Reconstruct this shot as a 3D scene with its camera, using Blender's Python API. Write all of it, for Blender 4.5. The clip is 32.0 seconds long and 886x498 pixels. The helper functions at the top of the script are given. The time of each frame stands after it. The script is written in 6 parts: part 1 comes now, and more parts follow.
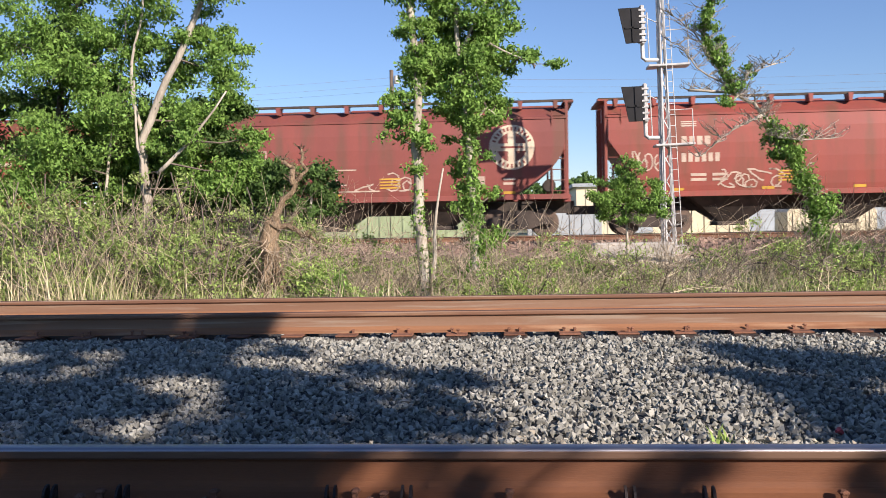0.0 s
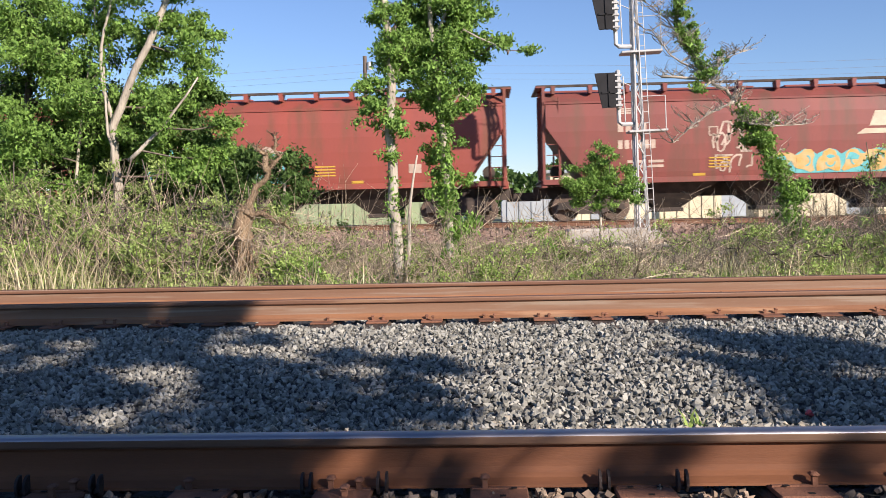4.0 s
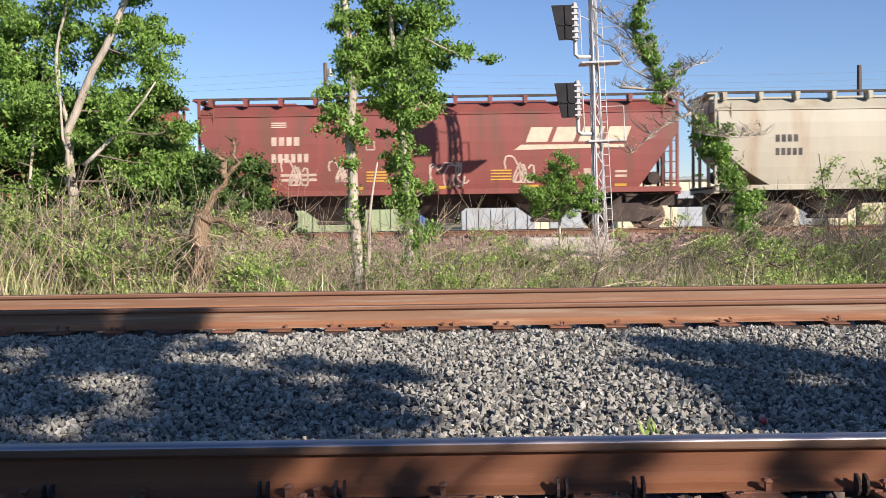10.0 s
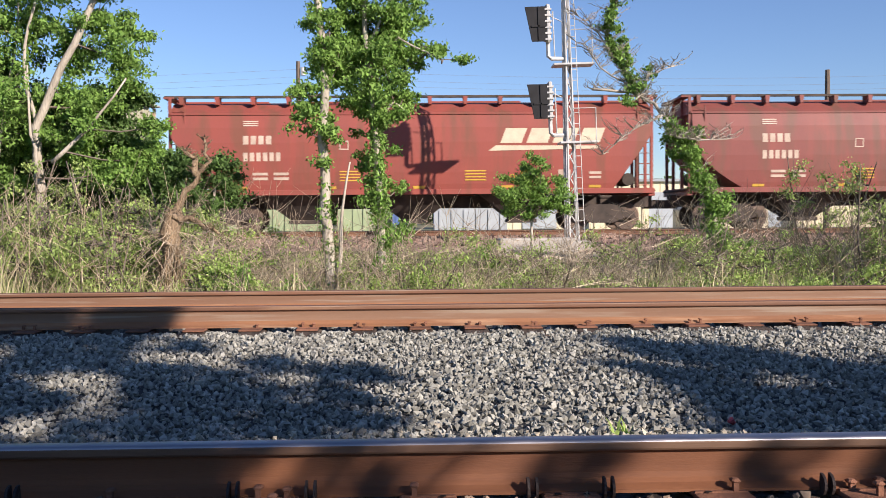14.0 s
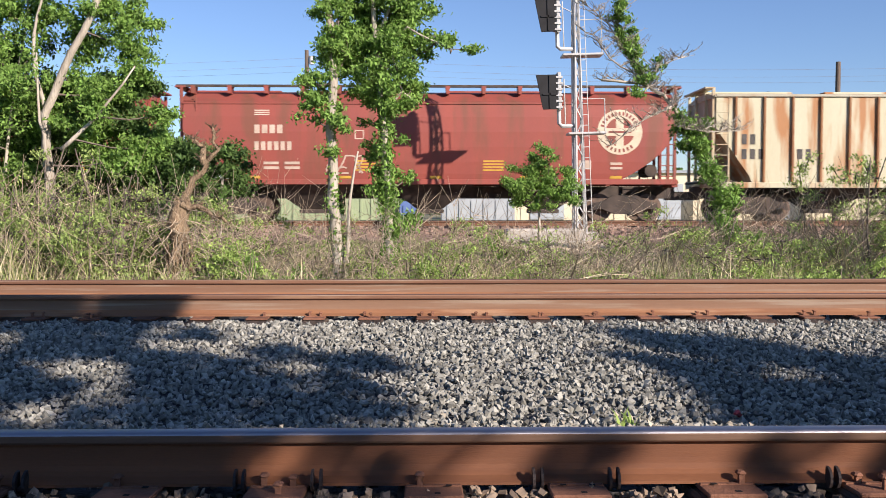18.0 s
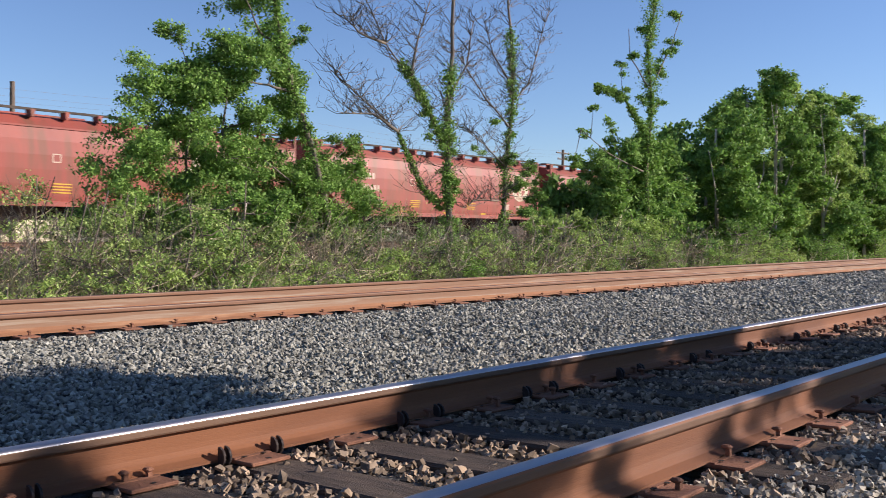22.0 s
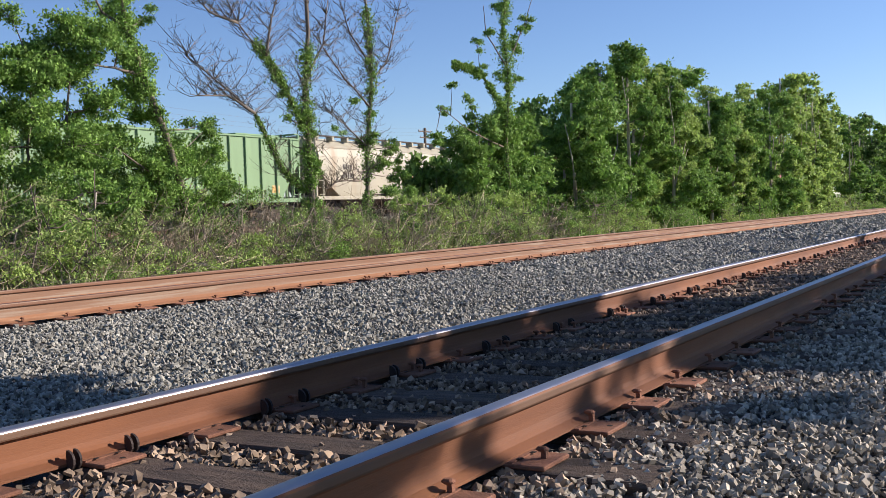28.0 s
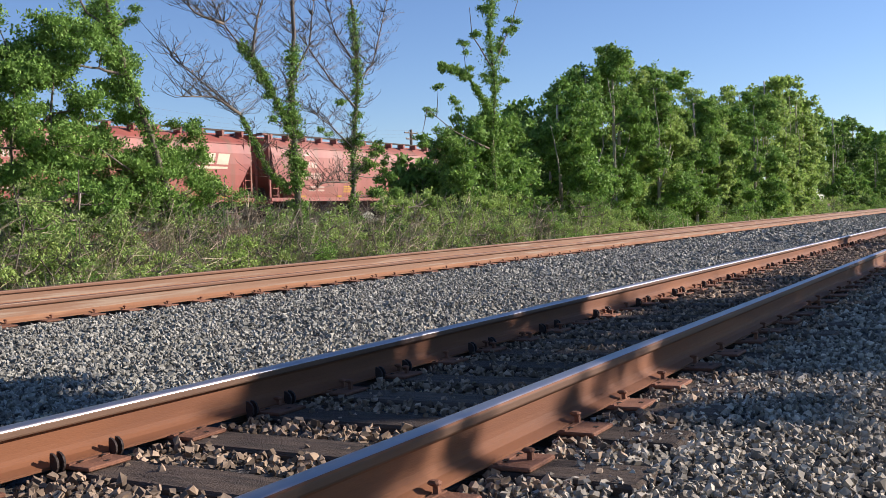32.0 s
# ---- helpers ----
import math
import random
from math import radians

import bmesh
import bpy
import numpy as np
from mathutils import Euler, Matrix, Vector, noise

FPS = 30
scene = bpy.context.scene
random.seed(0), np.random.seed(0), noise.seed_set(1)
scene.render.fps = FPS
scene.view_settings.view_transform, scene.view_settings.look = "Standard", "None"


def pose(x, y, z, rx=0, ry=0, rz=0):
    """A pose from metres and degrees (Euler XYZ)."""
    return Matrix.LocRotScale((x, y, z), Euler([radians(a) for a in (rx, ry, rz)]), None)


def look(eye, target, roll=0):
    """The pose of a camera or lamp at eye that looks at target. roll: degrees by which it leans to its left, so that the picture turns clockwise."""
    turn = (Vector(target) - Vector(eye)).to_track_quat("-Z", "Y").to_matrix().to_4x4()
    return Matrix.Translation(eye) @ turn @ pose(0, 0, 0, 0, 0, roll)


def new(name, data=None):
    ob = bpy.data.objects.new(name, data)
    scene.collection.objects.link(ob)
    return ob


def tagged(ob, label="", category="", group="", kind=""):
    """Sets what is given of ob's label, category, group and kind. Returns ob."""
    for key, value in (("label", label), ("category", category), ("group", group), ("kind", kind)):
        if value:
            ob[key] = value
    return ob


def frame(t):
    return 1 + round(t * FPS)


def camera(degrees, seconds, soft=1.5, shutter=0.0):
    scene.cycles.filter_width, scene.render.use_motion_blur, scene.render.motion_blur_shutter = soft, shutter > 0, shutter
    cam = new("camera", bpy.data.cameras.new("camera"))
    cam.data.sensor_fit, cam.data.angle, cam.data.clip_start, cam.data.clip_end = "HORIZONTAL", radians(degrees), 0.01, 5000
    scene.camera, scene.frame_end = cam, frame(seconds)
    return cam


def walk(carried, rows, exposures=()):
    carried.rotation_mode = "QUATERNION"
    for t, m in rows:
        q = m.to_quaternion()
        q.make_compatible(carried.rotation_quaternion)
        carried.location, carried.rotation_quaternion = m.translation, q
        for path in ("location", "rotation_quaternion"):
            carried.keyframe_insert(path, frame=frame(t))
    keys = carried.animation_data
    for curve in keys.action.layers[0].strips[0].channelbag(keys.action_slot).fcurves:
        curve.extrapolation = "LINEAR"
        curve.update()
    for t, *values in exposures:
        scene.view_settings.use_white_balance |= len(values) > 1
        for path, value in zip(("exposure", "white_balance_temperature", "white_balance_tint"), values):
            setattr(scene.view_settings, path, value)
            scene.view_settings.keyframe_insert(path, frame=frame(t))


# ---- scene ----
# ---------------------------------------------------------------- camera
cam = camera(51.0, 32.0, soft=0.62, shutter=0.12)

# seconds, bearing (degrees right of straight across the tracks), pitch, roll
AIM = [
    (0, -4.13, -1.62, -1.03),
    (0.5, -4.01, -1.64, -1.00),
    (1, -4.04, -1.58, -1.03),
    (1.5, -4.16, -1.46, -0.81),
    (2, -4.33, -1.43, -0.91),
    (2.5, -4.00, -1.67, -0.97),
    (4.5, -2.00, -2.54, -1.26),
    (5, -1.41, -2.49, -1.28),
    (5.5, -1.09, -2.39, -1.48),
    (6, -0.84, -2.29, -1.39),
    (6.5, -0.72, -2.42, -1.09),
    (7, -0.66, -2.67, -0.83),
    (7.5, -0.45, -2.68, -0.79),
    (8, -0.38, -2.66, -0.90),
    (8.5, -0.38, -2.57, -0.80),
    (9, -0.38, -2.32, -0.77),
    (9.5, -0.27, -2.20, -0.72),
    (10, -0.08, -2.03, -0.80),
    (10.5, -0.05, -1.82, -0.75),
    (11, 0.06, -1.70, -0.58),
    (11.5, 0.14, -1.62, -0.42),
    (12, 0.21, -1.62, -0.44),
    (12.5, 0.48, -1.79, -0.53),
    (13, 1.04, -1.95, -0.49),
    (13.5, 1.49, -1.96, -0.53),
    (15.5, 1.90, -2.46, -0.17),
    (16, 2.04, -2.49, -0.19),
    (16.5, 2.16, -2.62, -0.24),
    (17, 2.51, -2.48, -0.23),
    (17.5, 2.10, -2.41, 0.02),
    (18, 1.18, -2.65, -0.00),
    (18.5, 1.28, -2.92, -0.22),
    (19, 1.99, -3.19, -0.24),
    (19.5, 2.70, -3.02, -0.24),
    (20, 4.83, -3.15, -0.09),
    (20.5, 12.13, -2.63, 0.26),
    (21, 25.74, -1.63, 0.56),
    (21.5, 39.22, -1.07, 0.43),
    (22, 48.74, -1.03, 0.55),
    (22.5, 54.93, -0.96, -0.18),
    (23, 56.86, -1.19, -0.66),
    (23.5, 57.39, -1.57, -0.81),
    (24, 57.38, -1.57, -0.84),
    (24.5, 57.47, -1.71, -1.17),
    (25, 57.34, -1.66, -1.65),
    (25.5, 56.93, -1.54, -2.03),
    (27.5, 56.48, -2.01, -1.91),
    (28, 56.91, -2.34, -1.76),
    (28.5, 57.24, -2.61, -1.76),
    (29, 57.25, -2.73, -1.90),
    (29.5, 57.21, -2.78, -1.93),
    (30, 57.30, -2.62, -1.79),
    (30.5, 57.22, -2.61, -1.71),
    (31, 57.16, -2.41, -1.81),
    (31.5, 57.45, -2.30, -1.84),
    (32, 57.77, -2.27, -1.72),
]


def eye_at(t):
    k = min(max((t - 20.0) / 3.0, 0.0), 1.0)
    k = k * k * (3 - 2 * k)
    return Vector((0.31 * k, 0.075 * k, 0.766 - 0.047 * k))


def aimed(t, bearing, pitch, roll):
    a, p, e = radians(bearing), radians(pitch), eye_at(t)
    return look(e, e + Vector((math.sin(a) * math.cos(p), math.cos(a) * math.cos(p), math.sin(p))), roll)


walk(cam, [(r[0], aimed(*r)) for r in AIM], exposures=[(0, 0.48, 6680, 20), (20, 0.48, 6680, 20), (23, 0.56, 6640, 19), (32, 0.56, 6640, 19)])

# ---------------------------------------------------------------- light
SUN_BEARING, SUN_HEIGHT = 137.0, 25.0
world = bpy.data.worlds.new("sky")
scene.world = world
world.use_nodes = True
wn = world.node_tree
sky = wn.nodes.new("ShaderNodeTexSky")
sky.sky_type, sky.sun_disc = "NISHITA", False
sky.sun_elevation, sky.sun_rotation = radians(SUN_HEIGHT), radians(SUN_BEARING)
sky.altitude, sky.air_density, sky.dust_density, sky.ozone_density = 0, 1.0, 0.0, 6.0
tone = wn.nodes.new("ShaderNodeHueSaturation")
tone.inputs["Hue"].default_value, tone.inputs["Saturation"].default_value = 0.503, 1.0
wn.links.new(sky.outputs[0], tone.inputs["Color"])
wn.links.new(tone.outputs[0], wn.nodes["Background"].inputs[0])
wn.nodes["Background"].inputs[1].default_value = 0.1

lamp = bpy.data.lights.new("sun", "SUN")
lamp.energy, lamp.angle, lamp.color = 5.6, radians(0.6), (1.0, 0.93, 0.82)
sun_way = Vector((math.sin(radians(SUN_BEARING)) * math.cos(radians(SUN_HEIGHT)),
                  math.cos(radians(SUN_BEARING)) * math.cos(radians(SUN_HEIGHT)), math.sin(radians(SUN_HEIGHT))))
new("sun", lamp).matrix_world = look(sun_way * 200, (0, 0, 0))


# ---------------------------------------------------------------- materials
def surface(name, base, other=None, rough=0.8, metal=0.0, scale=6.0, fine=60.0, bump=0.3, spot=None, spot_scale=1.5,
            spot_edge=0.62, per="", spread=0.15, stretch=(1, 1, 1), through_light=0.0, bump_size=0.01):
    """A material with variation at two scales, optional stains, and optional variation from piece to piece."""
    m = bpy.data.materials.new(name)
    m.use_nodes = True
    t = m.node_tree
    n, l = t.nodes, t.links
    p = n["Principled BSDF"]
    other = other or tuple(c * 0.6 for c in base)
    co = n.new("ShaderNodeTexCoord")
    mp = n.new("ShaderNodeMapping")
    mp.inputs["Scale"].default_value = stretch
    l.new(co.outputs["Object"], mp.inputs[0])

    def noise_at(sc, detail):
        q = n.new("ShaderNodeTexNoise")
        q.inputs["Scale"].default_value, q.inputs["Detail"].default_value = sc, detail
        l.new(mp.outputs[0], q.inputs[0])
        return q.outputs[0]

    def ramp(src, a, b):
        r = n.new("ShaderNodeMapRange")
        r.inputs[1].default_value, r.inputs[2].default_value = a, b
        l.new(src, r.inputs[0])
        return r.outputs[0]

    def mix(fac, a, b):
        x = n.new("ShaderNodeMix")
        x.data_type = "RGBA"
        if isinstance(fac, float):
            x.inputs[0].default_value = fac
        else:
            l.new(fac, x.inputs[0])
        for sock, v in ((x.inputs[6], a), (x.inputs[7], b)):
            if isinstance(v, tuple):
                sock.default_value = (*v, 1)
            else:
                l.new(v, sock)
        return x.outputs[2]

    big, small = noise_at(scale, 4), noise_at(fine, 3)
    col = mix(ramp(big, 0.35, 0.68), base, other)
    if spot:
        col = mix(ramp(noise_at(spot_scale, 6), spot_edge - 0.06, spot_edge + 0.06), col, spot)
    hs = n.new("ShaderNodeHueSaturation")
    l.new(col, hs.inputs["Color"])
    if per == "island":
        g = n.new("ShaderNodeNewGeometry").outputs["Random Per Island"]
    elif per == "object":
        g = n.new("ShaderNodeObjectInfo").outputs["Random"]
    else:
        g = small
    r = n.new("ShaderNodeMapRange")
    r.inputs[3].default_value, r.inputs[4].default_value = 1 - spread, 1 + spread
    l.new(g, r.inputs[0])
    l.new(r.outputs[0], hs.inputs["Value"])
    l.new(hs.outputs[0], p.inputs["Base Color"])
    rr = n.new("ShaderNodeMapRange")
    rr.inputs[3].default_value, rr.inputs[4].default_value = max(rough - 0.12, 0.03), min(rough + 0.12, 1)
    l.new(small, rr.inputs[0])
    l.new(rr.outputs[0], p.inputs["Roughness"])
    p.inputs["Metallic"].default_value = metal
    p.inputs["Specular IOR Level"].default_value = 0.3
    if bump:
        b = n.new("ShaderNodeBump")
        b.inputs["Strength"].default_value, b.inputs["Distance"].default_value = bump, bump_size
        l.new(small, b.inputs["Height"])
        l.new(b.outputs[0], p.inputs["Normal"])
    if through_light:
        tr = n.new("ShaderNodeBsdfTranslucent")
        l.new(hs.outputs[0], tr.inputs["Color"])
        ms = n.new("ShaderNodeMixShader")
        ms.inputs[0].default_value = through_light
        l.new(p.outputs[0], ms.inputs[1])
        l.new(tr.outputs[0], ms.inputs[2])
        l.new(ms.outputs[0], n["Material Output"].inputs[0])
    return m


STONE = surface("grey_ballast", (0.305, 0.3, 0.258), (0.205, 0.203, 0.176), 0.95, per="island", spread=0.48, scale=9, fine=70, bump=0)
STONE_WARM = surface("dusty_ballast", (0.33, 0.245, 0.17), (0.13, 0.1, 0.075), 0.9, per="island", spread=0.62, scale=9, fine=70, bump=0)
STONE_MIX = surface("mixed_ballast", (0.43, 0.385, 0.31), (0.2, 0.186, 0.155), 0.9, per="island", spread=0.62, scale=9, fine=70, bump=0)
# ground under the stones, coloured near black to deepen the shade in their gaps
BED = surface("shade_dark_ballast_bed", (0.07, 0.07, 0.07), (0.035, 0.035, 0.035), 0.95, scale=12, fine=40, bump=1.0, bump_size=0.03)
EARTH = surface("weedy_earth", (0.22, 0.18, 0.1), (0.12, 0.13, 0.05), 0.95, scale=0.8, fine=12, bump=1.0, bump_size=0.05)
BROWN_BED = surface("brown_ballast", (0.36, 0.25, 0.19), (0.24, 0.165, 0.13), 0.95, scale=2, fine=25, bump=1.0, bump_size=0.05)
YARD = surface("dry_yard", (0.3, 0.27, 0.18), (0.18, 0.2, 0.09), 0.95, scale=0.3, fine=6, bump=0.5)
SAND = surface("pale_sand", (0.5, 0.44, 0.33), (0.36, 0.32, 0.25), 0.95, per="island", spread=0.3)
RAIL_RUST = surface("rusty_rail", (0.2, 0.08, 0.036), (0.135, 0.056, 0.029), 0.75, scale=3, fine=120, bump=0.25, spot=(0.215, 0.09, 0.042),
                    spot_scale=2.0, spot_edge=0.58, stretch=(0.3, 1, 2), bump_size=0.003)
RAIL_DULL = surface("dull_rusty_rail", (0.2, 0.1, 0.06), (0.15, 0.076, 0.047), 0.7, scale=2, fine=90, bump=0.2, spot=(0.26, 0.15, 0.09),
                    spot_scale=4.5, spot_edge=0.62, stretch=(0.25, 1, 3), bump_size=0.003)
RAIL_WEB = surface("dusty_rail_web", (0.25, 0.15, 0.095), (0.2, 0.108, 0.066), 0.75, scale=2, fine=90, bump=0.2, spot=(0.29, 0.215, 0.155),
                   spot_scale=3.5, spot_edge=0.58, stretch=(0.22, 1, 6), bump_size=0.003)
RAIL_FOOT = surface("orange_rust_rail_foot", (0.27, 0.128, 0.064), (0.215, 0.1, 0.053), 0.8, scale=3, fine=90, bump=0.3, spot=(0.33, 0.19, 0.11),
                    spot_scale=3.5, spot_edge=0.6, stretch=(0.3, 1, 3), bump_size=0.003)
RAIL_SIDE = surface("brown_rail_head_side", (0.16, 0.095, 0.06), (0.11, 0.062, 0.042), 0.6, 0.15, scale=4, fine=90, bump=0.15, stretch=(0.15, 1, 3), bump_size=0.003)
# near black for the shade inside empty spike holes
HOLE = surface("painted_hole_shade", (0.012, 0.01, 0.009), (0.008, 0.007, 0.007), 0.95, bump=0)
RAIL_SHINE = surface("worn_rail_head", (0.43, 0.415, 0.43), (0.35, 0.335, 0.35), 0.44, 1.0, scale=4, fine=200, bump=0.05, stretch=(0.1, 1, 1), spread=0.06)
HEAD_RUST = surface("rusty_rail_head", (0.17, 0.09, 0.065), (0.12, 0.068, 0.05), 0.55, 0.2, scale=4, fine=100, bump=0.1, stretch=(0.2, 1, 1))
PLATE = surface("rusty_plate", (0.23, 0.105, 0.062), (0.15, 0.07, 0.045), 0.85, scale=14, fine=90, bump=0.5, per="object", spread=0.25)
DARK_IRON = surface("dark_iron", (0.06, 0.045, 0.04), (0.03, 0.025, 0.025), 0.7, 0.3, scale=20, fine=120, bump=0.3)
TIE = surface("creosote_tie", (0.11, 0.08, 0.06), (0.05, 0.04, 0.033), 0.9, scale=5, fine=60, bump=0.8, stretch=(6, 0.5, 4), per="object", spread=0.3)


# ---------------------------------------------------------------- building helpers
class Build:
    """Vertices and faces of one mesh, with a material slot for each face."""

    def __init__(self):
        self.v, self.f, self.s = [], [], []

    def face(self, pts, slot=0):
        k = len(self.v)
        self.v += [tuple(q) for q in pts]
        self.f.append(tuple(range(k, k + len(pts))))
        self.s.append(slot)
        return self

    def box(self, x0, y0, z0, x1, y1, z1, slot=0, bev=0.0, m=None):
        """A box, its upright and level edges cut by bev."""
        if bev <= 0:
            pts = [(x, y, z) for z in (z0, z1) for (x, y) in ((x0, y0), (x1, y0), (x1, y1), (x0, y1))]
            fs = [(0, 3, 2, 1), (4, 5, 6, 7), (0, 1, 5, 4), (1, 2, 6, 5), (2, 3, 7, 6), (3, 0, 4, 7)]
        else:
            b = min(bev, abs(x1 - x0) / 2.2, abs(y1 - y0) / 2.2, abs(z1 - z0) / 2.2)
            pts, fs = [], []
            for z, d in ((z0, b), (z0 + b, 0), (z1 - b, 0), (z1, b)):
                e = b + d
                pts += [(x0 + e, y0 + d, z), (x1 - e, y0 + d, z), (x1 - d, y0 + e, z), (x1 - d, y1 - e, z),
                        (x1 - e, y1 - d, z), (x0 + e, y1 - d, z), (x0 + d, y1 - e, z), (x0 + d, y0 + e, z)]
            fs = [tuple(range(7, -1, -1)), tuple(range(24, 32))]
            for r in range(3):
                for j in range(8):
                    a, c = r * 8 + j, r * 8 + (j + 1) % 8
                    fs.append((a, c, c + 8, a + 8))
        if m is not None:
            pts = [tuple(m @ Vector(q)) for q in pts]
        k = len(self.v)
        self.v += pts
        self.f += [tuple(i + k for i in f) for f in fs]
        self.s += [slot] * len(fs)
        return self

    def tube(self, pts, radii, sides=6, slot=0, caps=True):
        """A tapered tube along points."""
        pts = [Vector(q) for q in pts]
        k = len(self.v)
        for i, q in enumerate(pts):
            way = (pts[min(i + 1, len(pts) - 1)] - pts[max(i - 1, 0)])
            way = way.normalized() if way.length > 1e-9 else Vector((0, 0, 1))
            a = way.cross(Vector((0.31, 0.95, 0.05)))
            if a.length < 0.1:
                a = way.cross(Vector((1, 0, 0)))
            a.normalize()
            b = way.cross(a)
            r = radii[i] if hasattr(radii, "__len__") else radii
            for j in range(sides):
                w = 2 * math.pi * j / sides
                self.v.append(tuple(q + a * (r * math.cos(w)) + b * (r * math.sin(w))))
        for i in range(len(pts) - 1):
            for j in range(sides):
                a, c = k + i * sides + j, k + i * sides + (j + 1) % sides
                self.f.append((a, c, c + sides, a + sides))
                self.s.append(slot)
        if caps:
            self.f.append(tuple(range(k + sides - 1, k - 1, -1)))
            self.f.append(tuple(range(k + (len(pts) - 1) * sides, k + len(pts) * sides)))
            self.s += [slot, slot]
        return self

    def prism(self, outline, y0, y1, slot=0):
        """An outline in x, z drawn from y0 to y1."""
        n, k = len(outline), len(self.v)
        self.v += [(x, y0, z) for x, z in outline] + [(x, y1, z) for x, z in outline]
        self.f += [tuple(range(k, k + n)), tuple(range(k + 2 * n - 1, k + n - 1, -1))]
        self.f += [(k + i, k + n + i, k + n + (i + 1) % n, k + (i + 1) % n) for i in range(n)]
        self.s += [slot] * (n + 2)
        return self

    def bar(self, x0, x1, section, slots=None):
        """A section in y, z drawn from x0 to x1. slots: the material slot of each side."""
        n, k = len(section), len(self.v)
        self.v += [(x0, y, z) for y, z in section] + [(x1, y, z) for y, z in section]
        self.f += [tuple(range(k + n - 1, k - 1, -1)), tuple(range(k + n, k + 2 * n))]
        self.f += [(k + i, k + (i + 1) % n, k + n + (i + 1) % n, k + n + i) for i in range(n)]
        self.s += [0, 0] + (list(slots) if slots else [0] * n)
        return self

    def mesh(self, name, mats, smooth=False):
        d = bpy.data.meshes.new(name)
        d.from_pydata(self.v, [], self.f)
        for m in (mats if isinstance(mats, (list, tuple)) else [mats]):
            d.materials.append(m)
        d.polygons.foreach_set("material_index", self.s)
        if smooth:
            d.polygons.foreach_set("use_smooth", [True] * len(self.f))
        d.update()
        return d


def part(name, b, mats, parent, label="", smooth=False, m=None):
    """Links a Build, or a mesh, as one object under a thing or a part."""
    ob = new(name, b if isinstance(b, bpy.types.Mesh) else b.mesh(name, mats, smooth))
    ob.parent = parent
    if m is not None:
        ob.matrix_basis = m
    return tagged(ob, label) if label else ob


def thing(name, label, category, group="", kind="", m=None, data=None):
    ob = new(name, data)
    if m is not None:
        ob.matrix_basis = m
    return tagged(ob, label, category, group, kind)


def raw_mesh(name, v, f, mats, slots=None):
    """A mesh from arrays: v (n, 3), f (m, k) with the same number of corners in every face."""
    d = bpy.data.meshes.new(name)
    m, k = f.shape
    d.vertices.add(len(v))
    d.vertices.foreach_set("co", np.ascontiguousarray(v, dtype=np.float32).ravel())
    d.loops.add(m * k)
    d.loops.foreach_set("vertex_index", np.ascontiguousarray(f, dtype=np.int32).ravel())
    d.polygons.add(m)
    d.polygons.foreach_set("loop_start", np.arange(0, m * k, k, dtype=np.int32))
    for q in (mats if isinstance(mats, (list, tuple)) else [mats]):
        d.materials.append(q)
    d.polygons.foreach_set("use_smooth", np.zeros(m, dtype=bool))
    if slots is not None:
        d.polygons.foreach_set("material_index", np.ascontiguousarray(slots, dtype=np.int32))
    d.update(calc_edges=True)
    return d


# ---------------------------------------------------------------- ground
GROUND = [(-3000, -0.4), (-30, -0.5), (-4, -0.42), (-1.2, -0.3), (0.2, -0.2), (0.7, -0.135), (1.3, -0.135), (1.45, -0.15), (1.6, -0.155), (3.1, -0.212), (3.5, -0.235), (3.95, -0.27), (4.6, -0.37), (5.05, -0.37),
          (7.0, -0.285), (7.66, -0.262), (7.84, -0.256), (8.1, -0.27), (8.36, -0.31), (10.9, -0.28), (12.2, -0.8), (15, -0.75), (22, -0.5), (26, -0.22), (29.3, -0.08), (30.3, 0.02), (35.4, 0.02), (37, -0.25),
          (60, -0.3), (3000, -0.3)]


def ground_z(x, y):
    z = np.interp(y, [g[0] for g in GROUND], [g[1] for g in GROUND])
    rough_part = np.clip((np.abs(np.asarray(y) - 19.5) < 7.3) * 1.0, 0, 1)
    return z + rough_part * 0.1 * np.sin(np.asarray(x) * 0.9 + np.asarray(y) * 0.5) * np.cos(np.asarray(y) * 0.8 - np.asarray(x) * 0.3)


def make_ground():
    xs = np.array([-3000, -900, -300, -120, -60, *np.arange(-40, 121, 1.0), 160, 240, 400, 900, 3000])
    ys = np.array([-3000, -800, -200, -60, -30, -12, -6, -4, -2.5, -1.2, -0.4, 0.2, 0.7, 1.3, 1.45, 1.6, 2.4, 3.1, 3.95, 4.6, 5.05, 6, 7.0, 7.66, 7.84, 8.1, 8.36, 9, 10.9, 11.5, 12.2,
                   *np.arange(13, 37.5, 0.75), 40, 45, 52, 60, 90, 150, 400, 1000, 3000])
    gx, gy = np.meshgrid(xs, ys)
    v = np.stack([gx, gy, ground_z(gx, gy)], -1).reshape(-1, 3)
    w = len(xs)
    j, i = np.meshgrid(np.arange(len(ys) - 1), np.arange(w - 1), indexing="ij")
    a = (j * w + i).ravel()
    f = np.stack([a, a + 1, a + 1 + w, a + w], 1)
    mid = ys[:-1] * 0.5 + ys[1:] * 0.5
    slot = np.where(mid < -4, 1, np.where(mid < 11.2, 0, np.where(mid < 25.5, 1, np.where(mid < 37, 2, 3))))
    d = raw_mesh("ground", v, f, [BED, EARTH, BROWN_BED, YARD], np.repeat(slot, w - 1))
    ob = new("ground", d)
    tagged(ob, "gravel and weedy earth between and beside the railway tracks", "ground", kind="structure")
    return ob


ground = make_ground()

